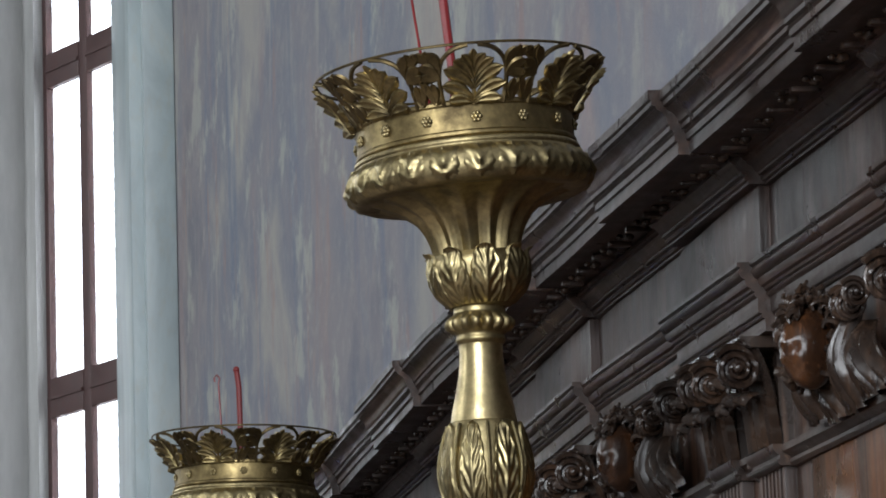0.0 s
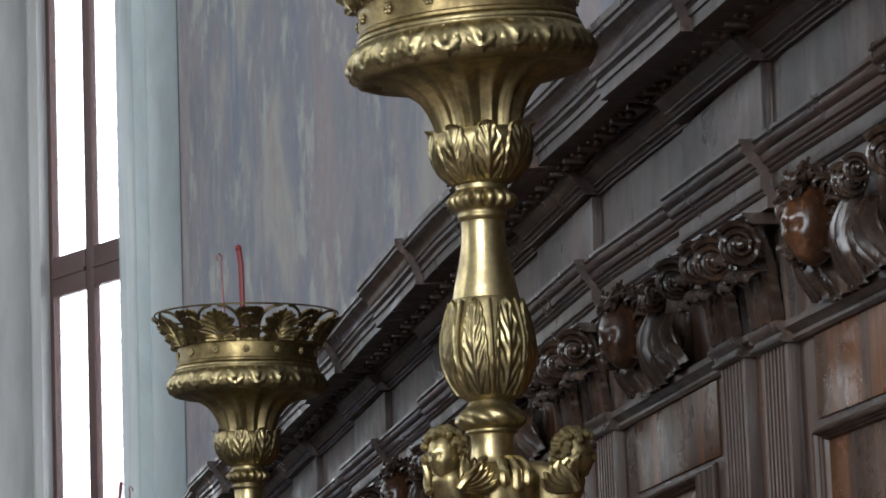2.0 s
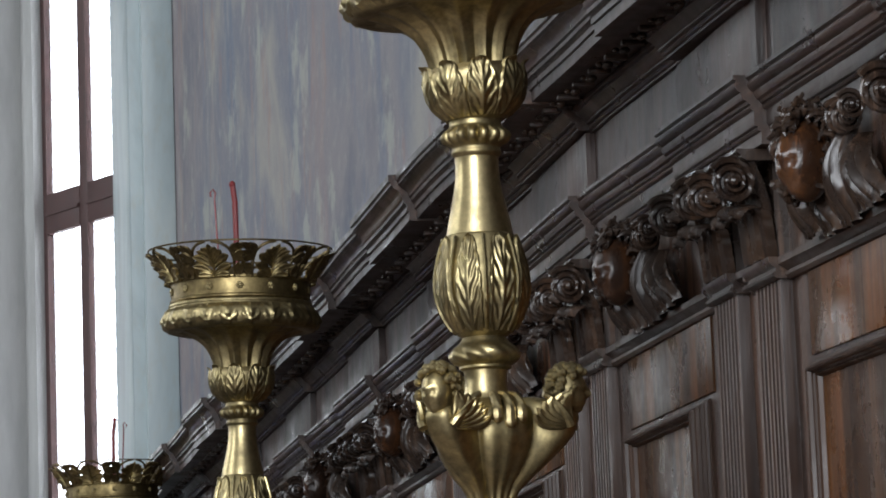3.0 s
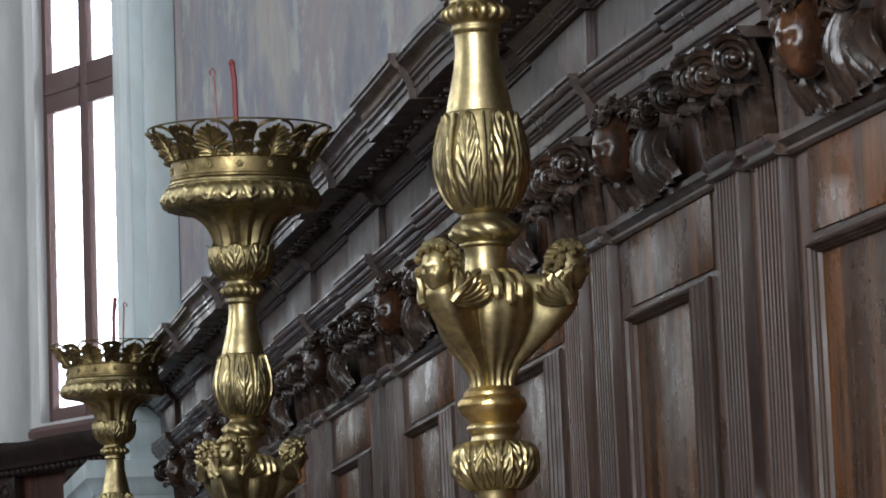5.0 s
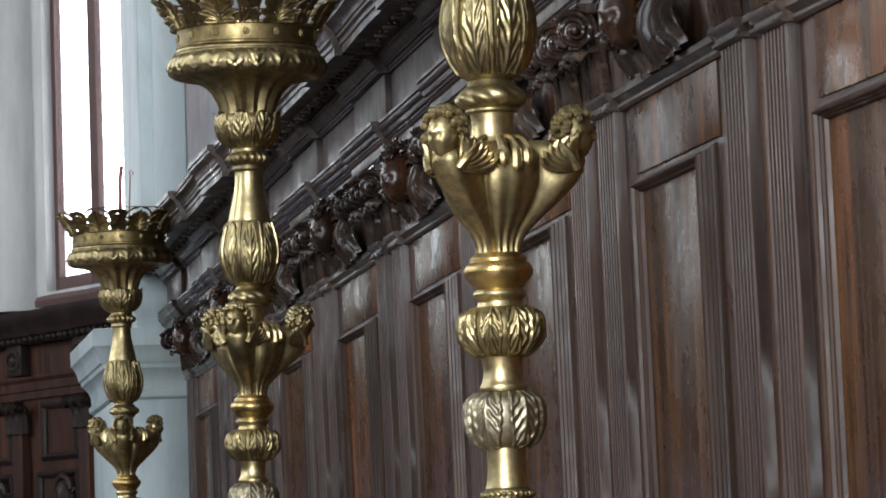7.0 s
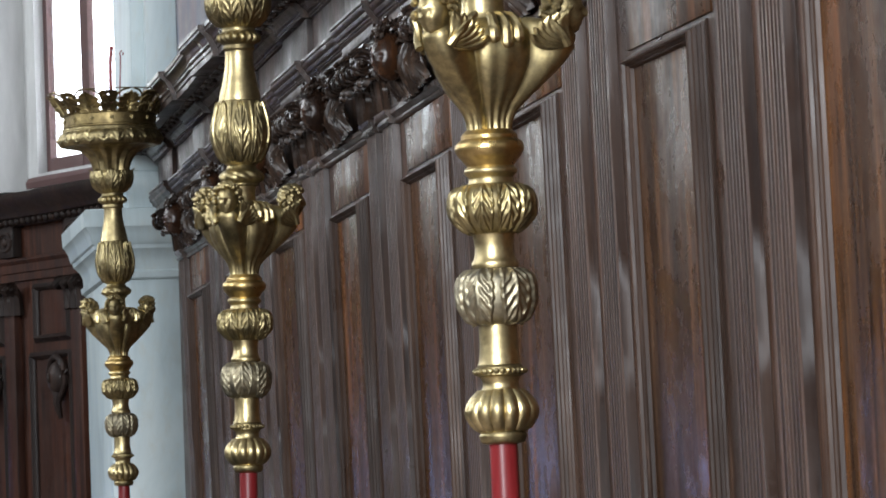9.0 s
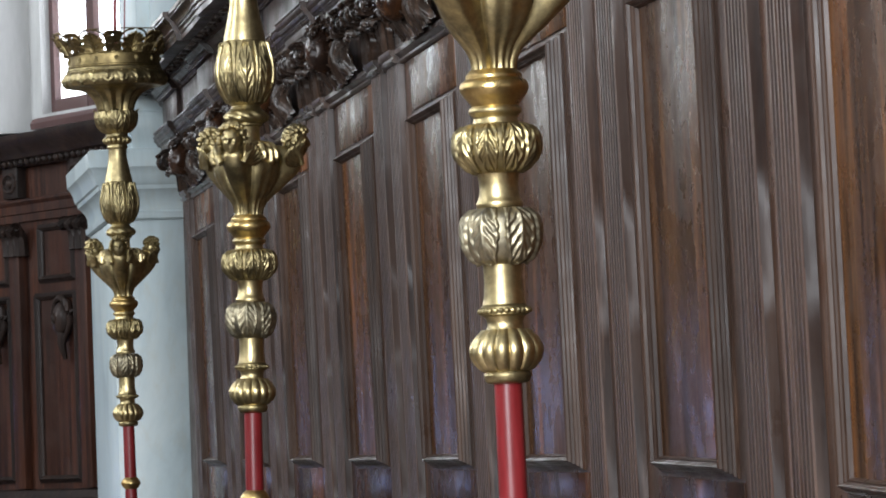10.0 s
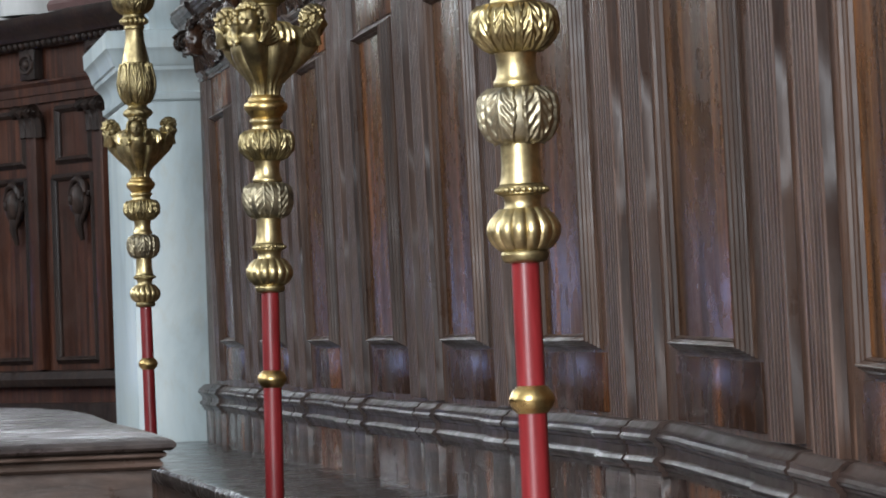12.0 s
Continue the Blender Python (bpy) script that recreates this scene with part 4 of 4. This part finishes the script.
    lr = lambda q: np.interp(q, [0, 0.25, 0.5, 0.75, 1], [0.1262, 0.1325, 0.1355, 0.1335, 0.126])
    lz = lambda q: np.interp(q, [0, 0.25, 0.5, 0.75, 1], [2.599, 2.5915, 2.578, 2.5695, 2.563])
    tongue = bmesh.new()
    rows = []
    for i in range(13):
        s = i / 12
        row = []
        for j in range(13):
            q = 2 * j / 12 - 1
            w = 0.0188 * (1 - 0.3 * s ** 3) * (0.94 + 0.06 * abs(math.sin(s * 9)))
            h = 0.0045 * (0.25 + 0.5 * (0.5 + 0.5 * math.cos(6.28 * (2.2 * s + 1.2 * abs(q)))) + 0.6 * math.exp(-(q * 5) ** 2)) * (1 - abs(q) ** 6) - 0.0006
            a, r = q * w / 0.132, lr(s) + h
            row.append(tongue.verts.new((r * math.sin(a), -r * math.cos(a), lz(s))))
        rows.append(row)
    for a, b in zip(rows, rows[1:]):
        for j in range(12):
            tongue.faces.new((a[j], a[j + 1], b[j + 1], b[j]))
    tongue_mesh = mesh_of("lip_leaf", tongue, ANTIQUE)
    for k in range(22):
        ob = part("lip_leaf", tongue_mesh, None, bowl)
        ob.rotation_euler = (0, 0, k * 2 * math.pi / 22)
    flare = curve_through([(0.043, 2.474), (0.0455, 2.49), (0.048, 2.506), (0.054, 2.524), (0.066, 2.541), (0.084, 2.553), (0.108, 2.5615)], 26)

    def fluted(a, r, z, s):
        return r - r * 0.14 * (0.5 + 0.5 * math.cos(14 * a)) ** 4 * (1 - 0.35 * s ** 3) + r * 0.03 * math.cos(28 * a)
    part("fluted_bowl", lathe(flare, 168, fluted), BRASS, t, "fluted brass bowl")

    # leaf cup
    cup = curve_through([(0.028, 2.438), (0.036, 2.443), (0.049, 2.456), (0.055, 2.472), (0.056, 2.487), (0.052, 2.497)], 20)
    cup_part = part("leaf_cup", lathe(cup, 64), BRASS, t)
    cr = radius_of(cup)
    for k in range(9):
        lf = leaf_relief(bmesh.new(), cr, (k + 0.1) * 2 * math.pi / 9, 2.441, 2.505, 0.0205, 0.0042, 0.009, 4, 48)
        part("cup_leaf", lf, ANTIQUE, cup_part)

    # egg collar and plain neck
    part("collar", lathe(curve_through([(0.024, 2.398), (0.0275, 2.403), (0.0265, 2.409), (0.033, 2.415), (0.0345, 2.423), (0.031, 2.43), (0.0285, 2.434), (0.029, 2.44)], 32), 96,
                         lambda a, r, z, s: r * (1 - 0.07 * math.exp(-((z - 2.421) / 0.009) ** 4) + 0.2 * abs(math.sin(8 * a)) ** 0.6 * math.exp(-((z - 2.421) / 0.008) ** 4))), BRASS, t)
    part("neck", lathe(curve_through([(0.0375, 2.306), (0.0345, 2.325), (0.0295, 2.347), (0.0252, 2.37), (0.0238, 2.39), (0.0245, 2.402)], 24), 64), POLISHED, t, "smooth polished brass neck")

    # leaf bulb
    bulb = curve_through([(0.022, 2.199), (0.031, 2.206), (0.0435, 2.226), (0.0495, 2.25), (0.0488, 2.272), (0.043, 2.296), (0.0385, 2.31), (0.036, 2.313)], 28)
    bulb_part = part("bulb", lathe(bulb, 64), BRASS, t)
    br = radius_of(bulb)
    for k in range(8):
        a = (k + 0.5) * 2 * math.pi / 8
        part("bulb_leaf", leaf_relief(bmesh.new(), br, a, 2.205, 2.312, 0.0172, 0.0046, 0.003, 5, 60), ANTIQUE, bulb_part)
        rb = bmesh.new()
        pts = [((br(z) + 0.002) * math.sin(a + math.pi / 8), -(br(z) + 0.002) * math.cos(a + math.pi / 8), z) for z in np.linspace(2.208, 2.309, 14)]
        tube(rb, pts, 0.0022, 6)
        part("bulb_rib", rb, ANTIQUE, bulb_part)

    # twisted knob
    part("knob", lathe(curve_through([(0.0225, 2.163), (0.0285, 2.166), (0.0285, 2.169), (0.035, 2.173), (0.0385, 2.18), (0.035, 2.188), (0.0275, 2.194), (0.0235, 2.201)], 30), 96,
                       lambda a, r, z, s: r * (1 + 0.1 * (abs(math.sin(4.5 * a + 130 * (z - 2.18))) - 0.6) * math.exp(-((z - 2.18) / 0.009) ** 4))), BRASS, t)
    part("throat", lathe(curve_through([(0.03, 2.128), (0.0245, 2.138), (0.0228, 2.152), (0.024, 2.164)], 12), 48), POLISHED, t)

    # vase body with three winged heads on swelling brackets
    vase = curve_through([(0.0235, 2.008), (0.0235, 2.02), (0.029, 2.034), (0.043, 2.053), (0.055, 2.076), (0.0585, 2.098), (0.053, 2.118), (0.03, 2.132)], 40)
    rb0 = radius_of(vase)

    def body(a, z):
        out = float(np.interp(z, [2.008, 2.03, 2.05, 2.07, 2.09, 2.11, 2.124, 2.133], [0.001, 0.003, 0.009, 0.019, 0.031, 0.038, 0.038, 0.02]))
        r = rb0(z)
        for k in range(3):
            d = (a - math.radians(-40 + 120 * k) + math.pi) % (2 * math.pi) - math.pi
            r += 1.12 * out * math.exp(-(d / 0.29) ** 4) - 0.005 * math.exp(-((abs(d) - 0.42) / 0.07) ** 2) * min(1, (2.13 - z) / 0.05)
            r += 0.0022 * math.exp(-((abs(d) - 0.2) / 0.06) ** 2) * (z < 2.1) * min(1, (2.1 - z) / 0.03)
        return r
    vase_part = part("vase_body", lathe(vase, 180, lambda a, r, z, s: body(a, z) + 0.0012 * math.cos(18 * a) * (1 - s)), BRASS, t)
    rnd = random.Random(3)
    up = Vector((0, 0, 1))
    for k in range(3):
        a0 = math.radians(-40 + 120 * k)
        fw = Vector((math.sin(a0), -math.cos(a0), 0))
        sd = Vector((math.cos(a0), math.sin(a0), 0))
        at = lambda f, s, z: fw * f + sd * s + up * z
        hb = bmesh.new()
        face_head(hb, at(0.088, 0, 2.136), 0.0225, fw, sd)
        ball(hb, at(0.079, 0, 2.113), 0.017, (1, 1, 0.8), 14, 10)
        for j in range(150):
            th, e = rnd.uniform(-math.pi, math.pi), rnd.uniform(-0.35, 1.45)
            if abs(th) < 1.05 and e < 0.7:
                continue
            ball(hb, at(0.089 + 0.0235 * math.cos(th) * math.cos(e), 0.0235 * math.sin(th) * math.cos(e), 2.14 + 0.0255 * math.sin(e)), rnd.uniform(0.003, 0.0055), (1, 1, 1), 7, 5)
        part("carved_head", hb, BRASS, vase_part, "small cast brass head with curls")
        for sgn in (-1, 1):
            wb = bmesh.new()

            def wing(x, y, h):
                an = a0 + sgn * (0.2 + x / 0.066)
                r = 0.064 + 0.024 * math.exp(-(x / 0.016) ** 2) + h
                return (r * math.sin(an), -r * math.cos(an), y)
            for j in range(6):
                petal(wb, wing, (0.002, 2.096 + 0.002 * j), 1.5 - 0.2 * j, 0.034 - 0.001 * j, 0.0058, 0.0042, 0.0012 * j, 0.006, 9, 6, -0.35, 1.2)
            pts = [wing(0.001 + 0.02 * q, 2.098 + 0.034 * math.sin(q * 1.5), 0.006) for q in np.linspace(0, 1, 9)]
            tube(wb, pts, 0.005, 8, lambda q: 1.1 - 0.4 * q)
            part("wing", wb, BRASS, vase_part)
        for j in (-1, 0, 1):
            gb = bmesh.new()
            an = a0 + math.pi / 3 + j * 0.25
            pts = [tuple(Vector((math.sin(an), -math.cos(an), 0)) * r + up * z) for r, z in curve_through([(0.035, 2.134), (0.05, 2.13), (0.058, 2.118), (0.0585, 2.102 + 0.006 * abs(j))], 12)]
            tube(gb, pts, 0.0062, 8, lambda q: 0.7 + 0.4 * q)
            ball(gb, pts[-1], 0.007, (1, 1, 1), 8, 6)
            part("gadroon", gb, POLISHED, vase_part)

    # torus and rings
    part("torus_ring", lathe(curve_through([(0.025, 1.972), (0.03, 1.979), (0.0345, 1.984), (0.0378, 1.991), (0.036, 1.998), (0.031, 2.002), (0.0305, 2.006), (0.025, 2.012)], 30), 64), GILT, t, "reddish gilt ring")
    part("collar_ring", lathe(curve_through([(0.026, 1.951), (0.0245, 1.956), (0.0242, 1.96), (0.0285, 1.965), (0.0285, 1.969), (0.0245, 1.973)], 20), 64), POLISHED, t)

    # first leaf ball
    b1 = curve_through([(0.022, 1.898), (0.034, 1.905), (0.0445, 1.917), (0.046, 1.932), (0.042, 1.945), (0.032, 1.953)], 22)
    ball_part = part("leaf_ball", lathe(b1, 64), BRASS, t)
    rr = radius_of(b1)
    for k in range(10):
        part("ball_leaf", leaf_relief(bmesh.new(), rr, (k + 0.5) * 2 * math.pi / 10, 1.951, 1.897, 0.0142, 0.0056, 0.004, 4, 48), ANTIQUE, ball_part)
    part("spool", lathe(curve_through([(0.025, 1.862), (0.0255, 1.867), (0.0225, 1.873), (0.021, 1.884), (0.0225, 1.896), (0.024, 1.9)], 16), 48), POLISHED, t)

    # second leaf ball, greyer
    b2 = curve_through([(0.021, 1.80), (0.032, 1.806), (0.04, 1.82), (0.0415, 1.838), (0.038, 1.852), (0.028, 1.861)], 22)
    ball_part = part("leaf_ball", lathe(b2, 64), SILVERED, t, "greyed brass leaf ball")
    rr2 = radius_of(b2)
    for k in range(6):
        part("ball_leaf", leaf_relief(bmesh.new(), rr2, (k + 0.45) * 2 * math.pi / 6, 1.861, 1.797, 0.0205, 0.0062, 0.005, 5, 56), SILVERED, ball_part)
    part("spool", lathe(curve_through([(0.024, 1.757), (0.0222, 1.764), (0.0208, 1.78), (0.0212, 1.802)], 12), 48), POLISHED, t)

    # bead ring, gadrooned knob, end ring
    beads = part("bead_ring", lathe([(0.022, 1.744), (0.0262, 1.746), (0.0262, 1.754), (0.023, 1.757)], 48), BRASS, t)
    bead = mesh_of("bead", ball(bmesh.new(), (0, -0.0268, 1.75), 0.0034, (1, 1, 1), 8, 6), BRASS)
    for k in range(26):
        ob = part("bead", bead, None, beads)
        ob.rotation_euler = (0, 0, k * 2 * math.pi / 26)
    part("spool", lathe(curve_through([(0.025, 1.724), (0.0205, 1.731), (0.0195, 1.738), (0.0225, 1.745)], 12), 48), POLISHED, t)
    kb = curve_through([(0.024, 1.684), (0.031, 1.688), (0.0385, 1.699), (0.0395, 1.71), (0.034, 1.721), (0.0255, 1.73)], 24)
    part("gadrooned_knob", lathe(kb, 168, lambda a, r, z, s: r * (0.93 + 0.09 * abs(math.sin(7 * a)) ** 0.7)), POLISHED, t, "gadrooned brass knob")
    part("end_ring", lathe(curve_through([(0.0155, 1.671), (0.023, 1.673), (0.0255, 1.678), (0.0255, 1.682), (0.022, 1.687)], 14), 48), BRASS, t)
    part("pole", lathe([(0.0163, 0.0), (0.0163, 0.8), (0.016, 1.4), (0.0152, 1.672)], 40), RED, t, "red lacquered wooden pole")
    part("pole_ring", lathe(curve_through([(0.0168, 1.508), (0.019, 1.511), (0.0225, 1.515), (0.0255, 1.523), (0.0225, 1.531), (0.019, 1.535), (0.0158, 1.538)], 24), 48), GILT, t, "worn gilt ring")
    # candle rod and hooked wire inside the crown
    rod = bmesh.new()
    tube(rod, [(-0.006, 0.0, 2.61), (-0.007, 0, 2.72), (-0.009, 0.0, 2.79), (-0.013, 0, 2.818)], 0.0052, 8)
    ball(rod, (-0.0135, 0, 2.82), 0.0062, (1, 1, 1), 8, 6)
    part("red_rod", rod, WAX, t, "thin red rod")
    hk = bmesh.new()
    part("hooked_wire", tube(hk, [(-0.03, 0.01, 2.61), (-0.037, 0.01, 2.7), (-0.043, 0.01, 2.795), (-0.041, 0.01, 2.805), (-0.046, 0.01, 2.811), (-0.051, 0.01, 2.805), (-0.05, 0.01, 2.798)], 0.0017, 6), WAX, t)
    part("candle_pan", lathe([(0.03, 2.6), (0.118, 2.602), (0.1185, 2.614), (0.116, 2.615)], 48), BRONZE, t)
    return t


near = torch()
near.matrix_world = pose(0.109, 5.332, 0, 0, -0.7, 4)
copy_thing(near, pose(-0.3175, 8.402, 0.004, 0, 0.6, 0) @ pose(0, 0, 0, 0, 0, 26))
far = copy_thing(near, pose(-0.770, 12.711, 0.016, 0, -0.45, 0) @ pose(0, 0, 0, 0, 0, 160))
for ob in far.children:
    if ob.name.startswith("pole") and not ob.name.startswith("pole_ring"):
        ob.data = mesh_of("pole", lathe([(0.0163, 1.3), (0.016, 1.4), (0.0152, 1.672)], 40), RED)

# the head of the foremost torch is bent over a little
BEND = Matrix.Translation((0.004, 0, 2.43)) @ Euler((0, radians(-3.4), 0)).to_matrix().to_4x4() @ Matrix.Translation((0, 0, -2.43))
UPPER = ("palmette", "leaf_scroll", "rim_wire", "crown_band", "stud", "bowl_lip", "lip_leaf", "fluted_bowl", "leaf_cup", "cup_leaf", "red_rod", "hooked_wire", "candle_pan")
for ob in near.children:
    if ob.name.split(".")[0] in UPPER:
        ob.matrix_basis = BEND @ ob.matrix_basis
